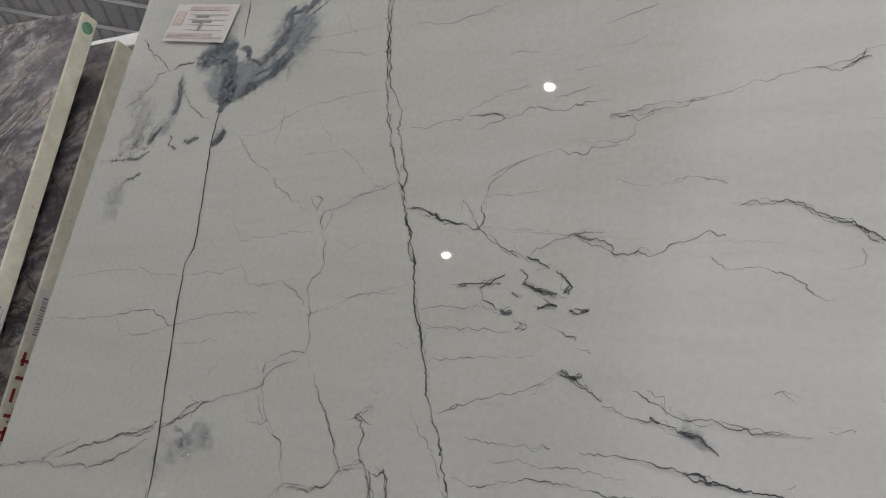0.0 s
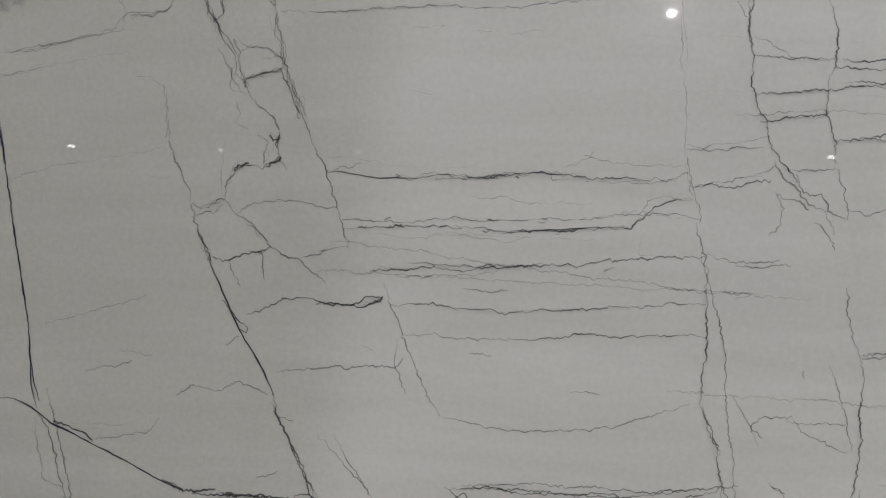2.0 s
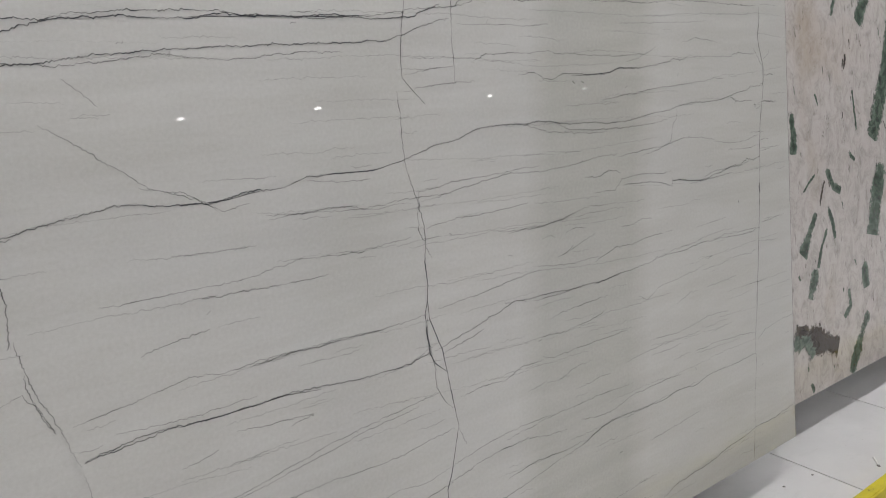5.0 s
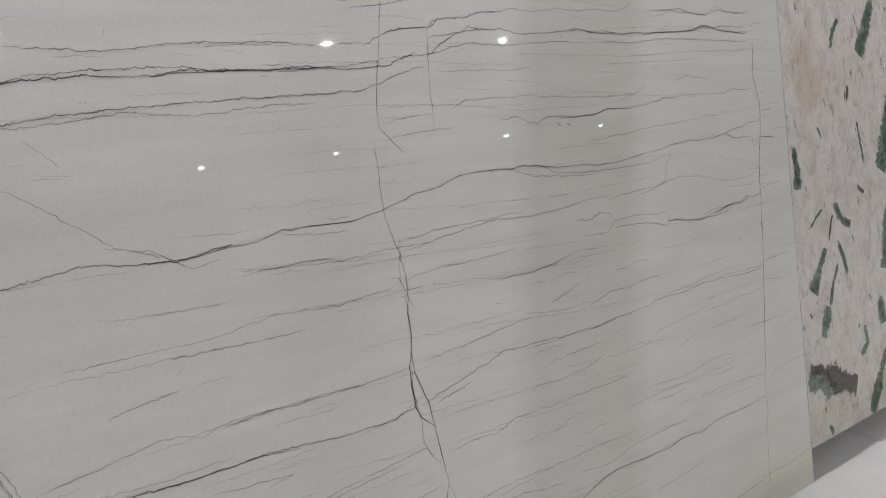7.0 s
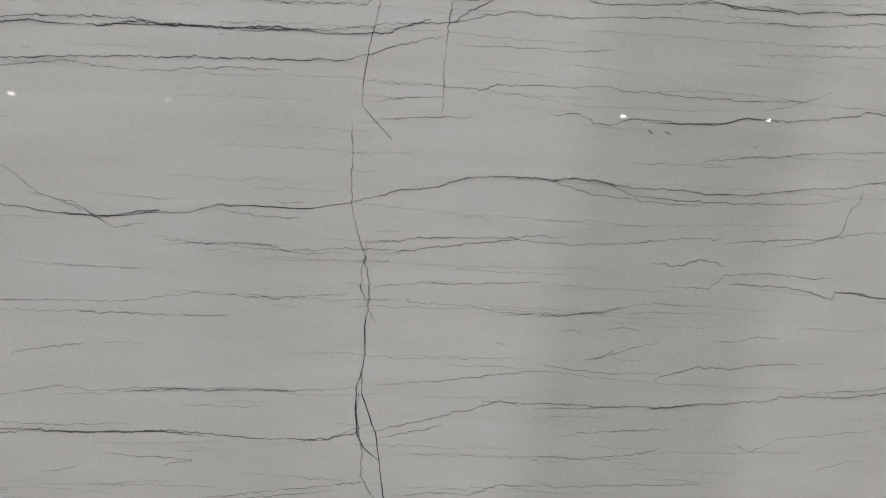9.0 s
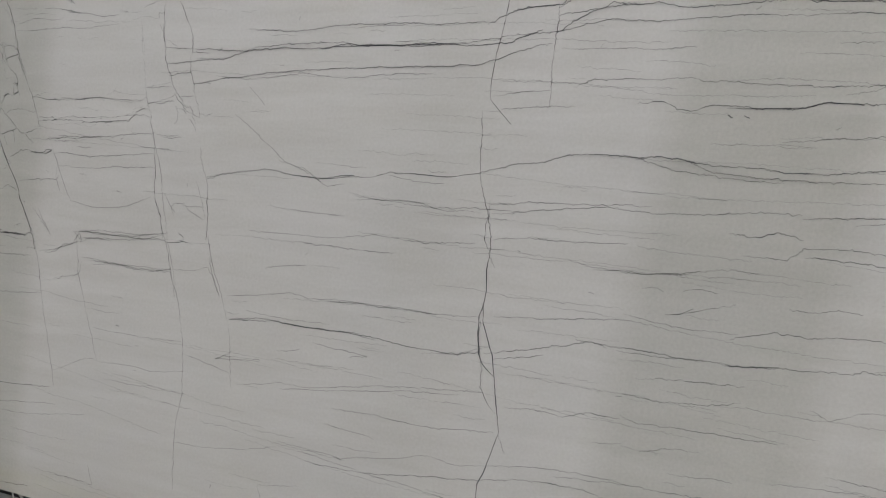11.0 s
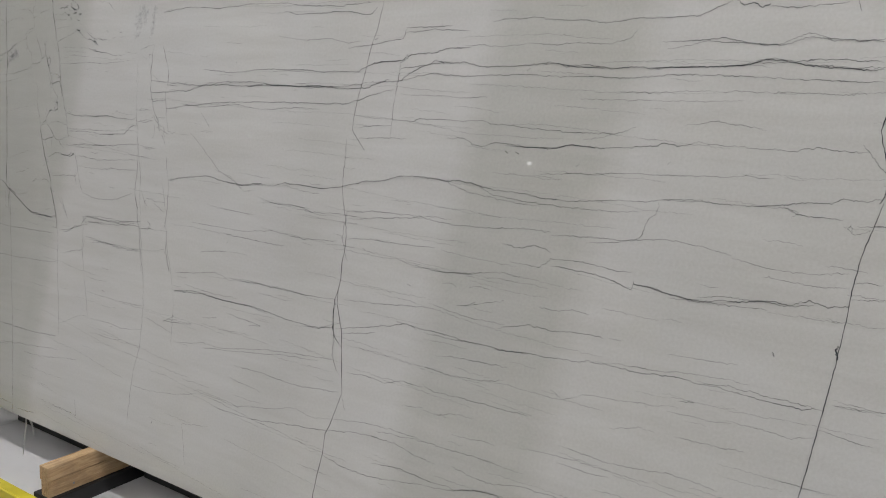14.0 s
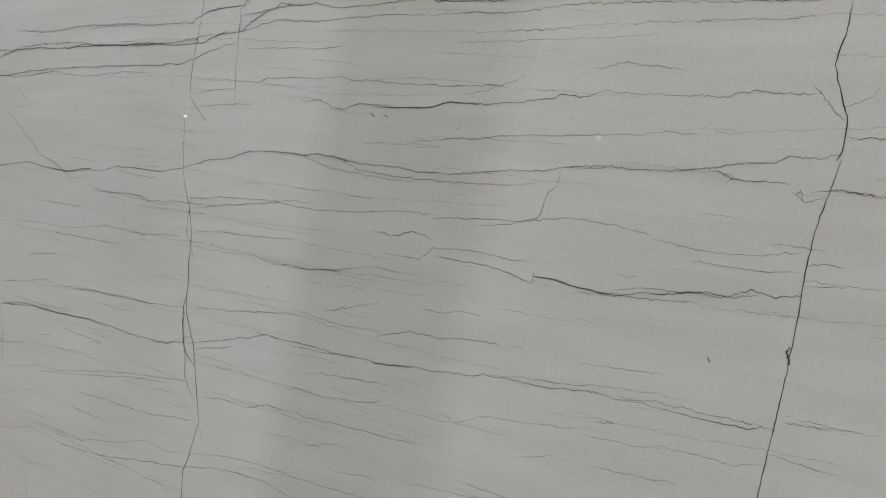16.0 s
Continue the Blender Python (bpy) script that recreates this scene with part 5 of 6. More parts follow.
vein(0.5, 0.35, (2.944, 0.860), (2.969, 0.862), (2.994, 0.865))
vein(0.6, 0.35, (2.177, 0.754), (2.207, 0.759), (2.238, 0.753))
crack(0.8, 0.84, (2.149, 0.705), (2.175, 0.709), (2.197, 0.722))
vein(0.6, 0.35, (2.168, 0.707), (2.212, 0.722), (2.269, 0.738))
vein(0.7, 0.4, (2.355, 0.740), (2.396, 0.738), (2.435, 0.748), (2.468, 0.743))
vein(0.5, 0.3, (1.177, 0.631), (1.276, 0.643), (1.347, 0.657), (1.395, 0.648), (1.485, 0.654), (1.594, 0.655), (1.697, 0.649), (1.794, 0.657))
vein(0.7, 0.4, (1.441, 0.647), (1.507, 0.653), (1.594, 0.650), (1.697, 0.652))
vein(0.8, 0.5, (1.184, 0.575), (1.258, 0.589), (1.319, 0.589))
crack(0.8, 0.84, (1.319, 0.585), (1.403, 0.583), (1.494, 0.585), (1.561, 0.577))
vein(1, 0.62, (1.184, 0.575), (1.307, 0.587), (1.403, 0.583), (1.516, 0.586), (1.624, 0.576), (1.707, 0.573), (1.747, 0.573), (1.794, 0.585))
vein(0.5, 0.3, (1.231, 0.602), (1.354, 0.594), (1.447, 0.598))
vein(0.7, 0.45, (1.804, 0.583), (1.894, 0.605), (1.964, 0.621), (2.014, 0.638), (2.049, 0.626))
vein(0.6, 0.35, (1.824, 0.574), (1.897, 0.589), (1.928, 0.597))
vein(0.9, 0.55, (1.988, 0.637), (2.040, 0.632), (2.098, 0.632), (2.146, 0.630), (2.209, 0.629), (2.284, 0.628), (2.341, 0.633))
crack(0.9, 0.85, (2.255, 0.625), (2.298, 0.628), (2.348, 0.635))
vein(0.7, 0.45, (2.066, 0.626), (2.147, 0.625), (2.224, 0.629))
vein(0.7, 0.45, (2.341, 0.633), (2.396, 0.636), (2.463, 0.639), (2.477, 0.648), (2.526, 0.647), (2.600, 0.647), (2.658, 0.655), (2.704, 0.653), (2.760, 0.651), (2.834, 0.646), (2.895, 0.648), (2.928, 0.654))
vein(0.6, 0.4, (2.704, 0.656), (2.769, 0.659), (2.843, 0.656), (2.913, 0.657))
vein(0.5, 0.3, (2.940, 0.668), (2.978, 0.669), (3.022, 0.666))
vein(0.5, 0.35, (2.945, 0.667), (2.996, 0.666))
vein(0.5, 0.3, (2.073, 0.698), (2.139, 0.688), (2.202, 0.682), (2.276, 0.686))
vein(0.6, 0.4, (2.263, 0.675), (2.333, 0.696), (2.389, 0.693), (2.441, 0.701), (2.506, 0.702))
vein(0.5, 0.25, (2.519, 0.703), (2.544, 0.703))
vein(0.5, 0.25, (2.641, 0.695), (2.698, 0.699), (2.774, 0.703))
vein(0.5, 0.25, (2.488, 0.647), (2.550, 0.655), (2.623, 0.659), (2.713, 0.669), (2.800, 0.671))
vein(0.7, 0.35, (1.822, 0.662), (1.922, 0.669), (2.025, 0.682), (2.091, 0.687))
vein(0.7, 0.4, (1.315, 0.520), (1.374, 0.530))
vein(0.5, 0.3, (1.192, 0.502), (1.144, 0.476), (1.270, 0.490), (1.168, 0.489))
vein(0.6, 0.35, (1.407, 0.550), (1.499, 0.542), (1.544, 0.539), (1.500, 0.534))
vein(0.4, 0.25, (1.667, 0.565), (1.747, 0.573), (1.821, 0.602))
vein(0.5, 0.3, (1.202, 0.425), (1.324, 0.446), (1.396, 0.447), (1.530, 0.471), (1.636, 0.488), (1.717, 0.494), (1.805, 0.503))
vein(0.5, 0.3, (1.326, 0.433), (1.443, 0.448), (1.595, 0.471), (1.757, 0.490))
vein(0.5, 0.3, (1.459, 0.410), (1.537, 0.413), (1.603, 0.409), (1.687, 0.408), (1.767, 0.417), (1.834, 0.422))
vein(0.5, 0.3, (1.441, 0.372), (1.521, 0.365), (1.566, 0.359))
vein(0.6, 0.4, (1.855, 0.480), (1.910, 0.485), (1.946, 0.483), (1.973, 0.480), (2.024, 0.496), (2.083, 0.495))
vein(0.6, 0.4, (2.082, 0.502), (2.116, 0.493), (2.180, 0.496), (2.242, 0.495), (2.301, 0.496), (2.359, 0.497))
vein(0.5, 0.25, (2.031, 0.439), (2.089, 0.446))
vein(0.4, 0.25, (1.317, 0.309), (1.390, 0.306), (1.484, 0.301), (1.571, 0.316), (1.695, 0.347), (1.757, 0.337), (1.814, 0.351))
vein(0.6, 0.4, (1.394, 0.276), (1.487, 0.274), (1.576, 0.280), (1.700, 0.303), (1.819, 0.315))
vein(0.5, 0.35, (1.815, 0.348), (1.889, 0.364), (1.979, 0.372), (2.065, 0.371), (2.106, 0.368))
vein(0.6, 0.4, (1.809, 0.319), (1.929, 0.340), (2.018, 0.341), (2.088, 0.328), (2.138, 0.324))
vein(0.5, 0.35, (1.963, 0.356), (2.066, 0.366), (2.132, 0.369), (2.181, 0.368), (2.243, 0.371), (2.288, 0.370))
vein(0.6, 0.4, (1.804, 0.249), (1.867, 0.239), (1.942, 0.238), (2.030, 0.249), (2.113, 0.266))
vein(0.6, 0.4, (2.185, 0.333), (2.234, 0.323), (2.295, 0.323), (2.352, 0.337), (2.422, 0.339), (2.490, 0.342), (2.555, 0.337))
vein(0.7, 0.45, (2.119, 0.265), (2.193, 0.276), (2.253, 0.294), (2.298, 0.301), (2.343, 0.291), (2.386, 0.294), (2.435, 0.294))
vein(0.5, 0.25, (2.439, 0.416), (2.507, 0.412), (2.557, 0.417))
vein(0.4, 0.25, (2.227, 0.255), (2.304, 0.255))
vein(0.5, 0.3, (2.405, 0.569), (2.434, 0.554), (2.485, 0.575), (2.548, 0.581), (2.620, 0.588), (2.678, 0.596))
vein(0.6, 0.35, (2.676, 0.608), (2.704, 0.611))
vein(0.4, 0.25, (2.656, 0.585), (2.725, 0.584), (2.779, 0.590))
vein(0.4, 0.25, (2.543, 0.520), (2.603, 0.536), (2.639, 0.535))
vein(0.4, 0.25, (2.675, 0.536), (2.731, 0.539), (2.807, 0.542))
vein(0.4, 0.25, (2.767, 0.595), (2.821, 0.592), (2.883, 0.591), (2.921, 0.601))
vein(0.4, 0.25, (2.923, 0.618), (2.967, 0.613), (3.014, 0.609))
vein(0.5, 0.25, (2.123, 0.438), (2.185, 0.456), (2.232, 0.456))
vein(0.4, 0.25, (2.176, 0.405), (2.253, 0.411), (2.290, 0.412))
vein(0.5, 0.3, (2.105, 0.578), (2.183, 0.587), (2.244, 0.590))
vein(0.6, 0.35, (2.214, 0.589), (2.267, 0.591), (2.296, 0.591))
vein(0.5, 0.3, (2.083, 0.545), (2.158, 0.540), (2.235, 0.548), (2.293, 0.561))
vein(0.4, 0.25, (2.524, 0.382), (2.599, 0.386))
vein(0.4, 0.25, (2.680, 0.413), (2.747, 0.420), (2.780, 0.421))
vein(1, 0.5, (2.830, 0.740), (2.835, 0.732))
vein(1.4, 0.75, (2.226, 1.067), (2.235, 1.065))
vein(1.6, 0.8, (2.252, 1.068), (2.262, 1.063))
vein(0.9, 0.5, (1.864, 0.798), (1.868, 0.794))
vein(0.7, 0.42, (0.269, 0.827), (0.288, 0.726), (0.309, 0.604), (0.335, 0.441), (0.365, 0.236), (0.392, 0.031), (0.395, 0.004))
vein(0.6, 0.4, (0.569, 0.727), (0.589, 0.641), (0.602, 0.524), (0.627, 0.370), (0.631, 0.331))
vein(0.5, 0.25, (0.718, 0.734), (0.723, 0.639), (0.752, 0.528), (0.780, 0.418))
vein(0.5, 0.3, (0.958, 1.005), (0.984, 0.909), (0.996, 0.803), (1.015, 0.697), (1.038, 0.592), (1.051, 0.504), (1.048, 0.376), (1.029, 0.298), (1.020, 0.185), (1.021, 0.129))
vein(0.6, 0.35, (1.122, 0.764), (1.138, 0.696), (1.166, 0.612), (1.179, 0.570))
vein(0.5, 0.25, (1.180, 0.562), (1.188, 0.493), (1.190, 0.414))
vein(0.5, 0.3, (0.052, 0.639), (0.206, 0.658), (0.317, 0.657))
vein(0.8, 0.5, (0.317, 0.657), (0.441, 0.662), (0.559, 0.667))
vein(0.6, 0.35, (0.591, 0.680), (0.654, 0.692), (0.729, 0.720))
vein(0.7, 0.4, (0.726, 0.745), (0.831, 0.751), (0.919, 0.749), (1.007, 0.759))
vein(0.6, 0.3, (0.744, 0.728), (0.863, 0.733), (1.003, 0.746))
vein(0.5, 0.3, (0.065, 0.523), (0.255, 0.554), (0.329, 0.554), (0.504, 0.565), (0.597, 0.573))
vein(0.5, 0.3, (0.600, 0.603), (0.724, 0.636), (0.735, 0.670))
vein(0.5, 0.3, (0.734, 0.679), (0.840, 0.674), (0.928, 0.667), (1.018, 0.670))
vein(0.5, 0.25, (0.766, 0.664), (0.899, 0.673), (1.012, 0.673))
vein(0.8, 0.45, (0.090, 0.295), (0.226, 0.305), (0.357, 0.310))
vein(0.9, 0.5, (0.357, 0.308), (0.481, 0.313), (0.616, 0.323))
vein(0.5, 0.3, (0.290, 0.242), (0.469, 0.262), (0.637, 0.282))
vein(0.4, 0.25, (0.099, 0.215), (0.328, 0.239))
vein(0.4, 0.25, (0.438, 0.230), (0.575, 0.243), (0.735, 0.269))
vein(0.5, 0.3, (0.780, 0.418), (0.885, 0.422), (0.958, 0.417), (1.055, 0.432))
vein(0.4, 0.25, (0.770, 0.502), (0.920, 0.499), (1.046, 0.503))
vein(0.4, 0.25, (0.627, 0.370), (0.749, 0.422), (0.780, 0.418))
vein(0.4, 0.25, (1.049, 0.476), (1.186, 0.448))
vein(0.4, 0.25, (0.801, 0.373), (0.905, 0.375), (0.992, 0.374))
vein(0.5, 0.3, (0.121, 0.014), (0.276, 0.035), (0.388, 0.034))
vein(0.5, 0.3, (0.626, 0.088), (0.692, 0.088), (0.757, 0.085), (0.744, 0.137))
vein(0.4, 0.25, (1.021, 0.250), (1.117, 0.254), (1.221, 0.269), (1.319, 0.293))
vein(0.4, 0.2, (1.295, 0.075), (1.269, 0.192), (1.378, 0.212))
vein(0.6, 0.4, (0.407, 0.024), (0.530, 0.034))
crack(1.2, 0.9, (2.961, 1.238), (2.960, 1.217), (2.957, 1.194), (2.951, 1.170), (2.949, 1.156), (2.954, 1.137), (2.962, 1.112), (2.971, 1.088), (2.971, 1.064), (2.971, 1.044), (2.964, 1.031))
vein(1, 0.5, (2.926, 1.130), (2.942, 1.111), (2.957, 1.093), (2.968, 1.085))
vein(0.6, 0.4, (2.966, 1.101), (2.982, 1.107), (2.997, 1.116), (3.006, 1.127))
vein(0.7, 0.45, (2.929, 0.975), (2.926, 0.990), (2.922, 0.982))
vein(0.7, 0.45, (2.956, 0.989), (2.982, 0.991), (3.009, 0.988), (3.027, 0.987))
vein(0.5, 0.3, (2.975, 1.057), (2.997, 1.062), (3.018, 1.061))
vein(0.5, 0.3, (2.937, 0.867), (3.043, 0.866))
vein(0.5, 0.3, (2.942, 0.676), (3.013, 0.672), (3.058, 0.673))
vein(0.5, 0.3, (2.966, 1.061), (3.029, 1.062))
vein(0.6, 0.35, (2.936, 0.987), (2.974, 0.992), (3.034, 0.989))
vein(0.7, 0.45, (1.914, 1.260), (1.916, 1.230), (1.912, 1.195), (1.912, 1.176))
vein(0.5, 0.3, (1.912, 1.176), (1.909, 1.121), (1.912, 1.074))
vein(0.6, 0.4, (2.559, 1.294), (2.633, 1.310), (2.698, 1.306), (2.765, 1.304), (2.812, 1.325), (2.863, 1.313), (2.907, 1.309), (2.951, 1.318))
vein(0.6, 0.4, (2.740, 1.272), (2.809, 1.268), (2.881, 1.263), (2.947, 1.263))
vein(0.5, 0.3, (2.951, 1.281), (3.012, 1.289))
vein(0.9, 0.5, (2.300, 0.303), (2.382, 0.297), (2.457, 0.293), (2.537, 0.302), (2.608, 0.294), (2.658, 0.306), (2.761, 0.305), (2.894, 0.308))
vein(0.9, 0.55, (2.460, 0.046), (2.519, 0.062), (2.592, 0.066), (2.667, 0.071), (2.747, 0.084), (2.830, 0.090), (2.882, 0.098), (2.977, 0.097), (3.081, 0.106))
vein(0.6, 0.4, (1.960, 0.276), (2.043, 0.285), (2.128, 0.278), (2.202, 0.280), (2.251, 0.295), (2.300, 0.300))
vein(0.5, 0.35, (2.897, 0.366), (2.820, 0.378), (2.714, 0.383), (2.615, 0.382))
vein(0.5, 0.3, (2.902, 0.343), (2.947, 0.365), (3.022, 0.376), (3.090, 0.377))
vein(0.5, 0.3, (2.438, 0.456), (2.548, 0.445), (2.669, 0.461), (2.771, 0.454))
vein(0.5, 0.3, (2.351, 0.423), (2.458, 0.431), (2.547, 0.430), (2.642, 0.430))
vein(0.5, 0.3, (2.417, 0.207), (2.531, 0.215), (2.628, 0.223))
crack(0.5, 0.84, (2.910, 0.480), (2.903, 0.410), (2.891, 0.349), (2.895, 0.283), (2.881, 0.189), (2.876, 0.100), (2.868, 0.011))
cloud(15.4, 0.8, (0.091, 1.704), (0.107, 1.709), (0.130, 1.712), (0.147, 1.715), (0.164, 1.718))
cloud(13.2, 0.75, (0.098, 1.696), (0.121, 1.698), (0.143, 1.697), (0.158, 1.698))
cloud(11, 0.7, (0.055, 1.694), (0.071, 1.700), (0.096, 1.701))
cloud(33, 1, (0.156, 1.706), (0.164, 1.681), (0.167, 1.654), (0.166, 1.635))
cloud(24.2, 1, (0.156, 1.686), (0.164, 1.654), (0.166, 1.631))
cloud(15.4, 0.9, (0.159, 1.662), (0.164, 1.635), (0.163, 1.624))
cloud(15.4, 0.85, (0.171, 1.638), (0.190, 1.647), (0.208, 1.657), (0.226, 1.667), (0.239, 1.678), (0.252, 1.691))
cloud(13.2, 0.75, (0.195, 1.657), (0.208, 1.671), (0.223, 1.676), (0.240, 1.689), (0.252, 1.706), (0.256, 1.720))
cloud(13.2, 0.75, (0.163, 1.721), (0.179, 1.710), (0.189, 1.693), (0.205, 1.683), (0.215, 1.689))
cloud(13.2, 0.75, (0.199, 1.687), (0.218, 1.696), (0.230, 1.709), (0.237, 1.732), (0.236, 1.747), (0.256, 1.751), (0.274, 1.760))
cloud(11, 0.6, (0.227, 1.722), (0.229, 1.745), (0.237, 1.759))
cloud(9.9, 0.6, (0.257, 1.732), (0.270, 1.745), (0.286, 1.757))
cloud(9.9, 0.65, (0.080, 1.693), (0.083, 1.673), (0.088, 1.648), (0.087, 1.629))
cloud(8.8, 0.55, (0.082, 1.621), (0.072, 1.612), (0.062, 1.600), (0.058, 1.591))
cloud(9.9, 0.6, (0.083, 1.606), (0.096, 1.597), (0.093, 1.587), (0.108, 1.583))
cloud(8.8, 0.5, (0.110, 1.590), (0.126, 1.590), (0.140, 1.594))
cloud(7.7, 0.5, (-0.021, 1.572), (0.010, 1.572), (0.043, 1.575), (0.068, 1.584))
cloud(7.7, 0.45, (0.030, 1.534), (0.040, 1.545), (0.062, 1.551))
cloud(11, 0.95, (0.162, 1.584), (0.172, 1.590), (0.178, 1.599))
cloud(11, 0.6, (0.168, 1.595), (0.175, 1.600))
wash(66, 0.8, (0.091, 1.704), (0.127, 1.706), (0.161, 1.713))
wash(77, 0.85, (0.157, 1.702), (0.166, 1.669), (0.166, 1.635))
wash(66, 0.8, (0.173, 1.645), (0.209, 1.667), (0.243, 1.692), (0.259, 1.724), (0.276, 1.751))
wash(55, 0.65, (0.196, 1.684), (0.223, 1.707), (0.235, 1.736), (0.255, 1.756))
wash(44, 0.55, (0.080, 1.693), (0.085, 1.660), (0.086, 1.625), (0.063, 1.596))
wash(88, 0.5, (-0.008, 1.702), (0.032, 1.639), (0.036, 1.568))
wash(66, 0.45, (0.066, 1.627), (0.047, 1.590), (0.008, 1.562))
wash(55, 0.4, (0.034, 1.560), (0.025, 1.524), (0.031, 1.487))
wash(66, 0.65, (0.222, 1.244), (0.241, 1.254), (0.257, 1.261), (0.273, 1.266))
wash(44, 0.55, (0.213, 1.227), (0.223, 1.242), (0.238, 1.251))
wash(55, 0.35, (0.181, 1.210), (0.203, 1.224), (0.217, 1.238))
wash(28.6, 0.55, (0.161, 1.583), (0.170, 1.590), (0.180, 1.599))
wash(15.4, 0.45, (0.692, 1.322), (0.708, 1.303), (0.722, 1.297))
wash(11, 0.45, (0.324, 1.215), (0.328, 1.217))
wash(13.2, 0.45, (0.572, 1.418), (0.585, 1.410), (0.596, 1.406))
wash(22, 0.3, (0.071, 1.774), (0.061, 1.759), (0.090, 1.745))
wash(77, 0.35, (0.947, 1.436), (0.938, 1.402), (0.924, 1.358), (0.914, 1.305))
wash(44, 0.3, (0.996, 1.435), (0.987, 1.375), (0.985, 1.305))
wash(15.4, 0.5, (0.211, 1.271), (0.234, 1.265), (0.249, 1.255))
cloud(4.4, 0.8, (0.565, 1.417), (0.575, 1.413), (0.586, 1.409), (0.596, 1.407))
cloud(4.4, 0.7, (0.527, 1.411), (0.534, 1.415), (0.544, 1.419))
cloud(4.4, 0.7, (0.608, 1.395), (0.616, 1.393), (0.624, 1.394))
cloud(4.4, 0.7, (0.548, 1.394), (0.553, 1.390), (0.559, 1.393))
cloud(4.4, 0.6, (0.577, 1.395), (0.587, 1.397), (0.597, 1.399))
cloud(4.4, 0.6, (0.606, 1.346), (0.613, 1.342), (0.623, 1.341))
cloud(4.4, 0.6, (0.603, 1.423), (0.606, 1.415), (0.603, 1.408))

# faint short streaks along the layers
rng = random.Random(11)
for _ in range(300):
    u, v = 0.25 + 2.8 * rng.random(), 0.03 + 1.9 * rng.random()
    if u < 1.05 and rng.random() < 0.55:
        continue
    length = rng.choice((0.04, 0.07, 0.12, 0.2))
    dip = 0.10 * noise.noise(Vector((u * 1.5, v * 1.5, 3))) + rng.uniform(-0.03, 0.03) - 0.02
    u1 = min(3.085, u + length)
    vein(rng.uniform(0.4, 0.9), rng.uniform(0.0, 0.10), (u, v), ((u + u1) / 2, v + dip * length / 2 + rng.uniform(-0.003, 0.003)), (u1, min(1.97, v + dip * length)))
# long faint streaks, one layer above the other
for _ in range(90):
    u, v = 0.42 + 2.5 * rng.random(), 0.03 + 1.9 * rng.random()
    length = rng.uniform(0.15, 0.6)
    course, dip = [(u, v)], -0.03 + 0.12 * noise.noise(Vector((u, v * 1.5, 8)))
    for i in range(5):
        u, v = u + length / 5, v + (dip + rng.uniform(-0.07, 0.07)) * length / 5
        if u < 3.09 and 0.01 < v < 1.97:
            course.append((u, v))
    if len(course) > 2:
        vein(rng.uniform(0.4, 0.9), rng.uniform(0.0, 0.10), *course)
# pits and specks
for _ in range(45):
    u, v = 0.1 + 2.95 * rng.random(), 0.03 + 1.9 * rng.random()
    a = rng.uniform(0, 6.3)
    vein(rng.uniform(0.8, 1.6), rng.uniform(0.0, 0.25), (u, v), (u + 0.006 * math.cos(a), v + 0.004 * math.sin(a)), (u + 0.012 * math.cos(a), v + 0.008 * math.sin(a)))
# dark line down the slab's right edge, drawn with the cracks
crack(0.9, 0.85, (3.0928, 0.004), (3.0928, 0.7), (3.0928, 1.4), (3.0928, 1.97))
VEINS.part("veins", MAT_VEIN, slab, "dark grey hairline veins")
CRACKS.part("healed_cracks", MAT_CRACK, slab, "thin dark navy healed cracks and a dark line along the right edge")
WASHES.part("stains", MAT_WASH, slab, "soft blue-grey stains")
CLOUDS.part("vein_clouds", MAT_CLOUD, slab, "blue-grey mineral clouds")


# paper label stuck on the white slab
def paper_label():
    m = SLAB @ pose(0.037, -0.0025, 1.798, 0, 11, 0)
    h = holder("paper_label", m, category="label", label="white paper label with faded red print on the white slab")
    sheet = part("sheet", block(0, 0.113, 0, 0.0004, -0.055, 0), MAT_PAPER, h)
    r = random.Random(4)
    for i, (x0, x1, z0, z1, mat) in enumerate(((0.03, 0.11, 0.004, 0.010, MAT_PRINT_RED), (0.006, 0.026, 0.012, 0.034, MAT_PRINT_RED), (0.004, 0.098, 0.046, 0.050, MAT_PRINT_RED),
                                               (0.004, 0.120, 0.0515, 0.0545, MAT_PRINT_RED), (0.035, 0.112, 0.0165, 0.0172, MAT_PRINT_RED), (0.035, 0.112, 0.0245, 0.0252, MAT_PRINT_RED),
                                               (0.035, 0.112, 0.0325, 0.0332, MAT_PRINT_RED), (0.035, 0.112, 0.0405, 0.0412, MAT_PRINT_RED), (0.05, 0.075, 0.0185, 0.0215, MAT_PRINT_GREY),
                                               (0.045, 0.085, 0.0265, 0.0295, MAT_PRINT_GREY), (0.062, 0.068, 0.026, 0.042, MAT_PRINT_GREY))):
        part("print", block(x0 * 0.9, x1 * 0.9, -0.0006, -0.0001, -z1 * 0.93, -z0 * 0.93), mat, sheet)


paper_label()


# ---------------------------------------------------------------- slabs next to it
def banded_slab(x1, y, lean, height, thick, slope, label):
    bm, mats = slab_mesh(-3.0, x1, thick, height, MAT_PURPLE, MAT_EDGE, slope, 0.002)
    return thing("stone_slab", bm, mats, pose(0, y, 0, -lean, 0, 0), category="slab", label=label, group="slabs stacked on the rack")


banded_slab(-0.1, 0.015, 4.39, 1.936, 0.026, 0.05, "polished purple-grey banded stone slab with a sawn cream edge")
banded_slab(-0.1, 0.048, 5.2, 1.928, 0.03, 0.0, "dark brown and purple banded stone slab with a sawn cream edge")
banded_slab(-0.16, 0.125, 5.2, 1.945, 0.025, 0.0, "dark banded stone slab behind the brown one")


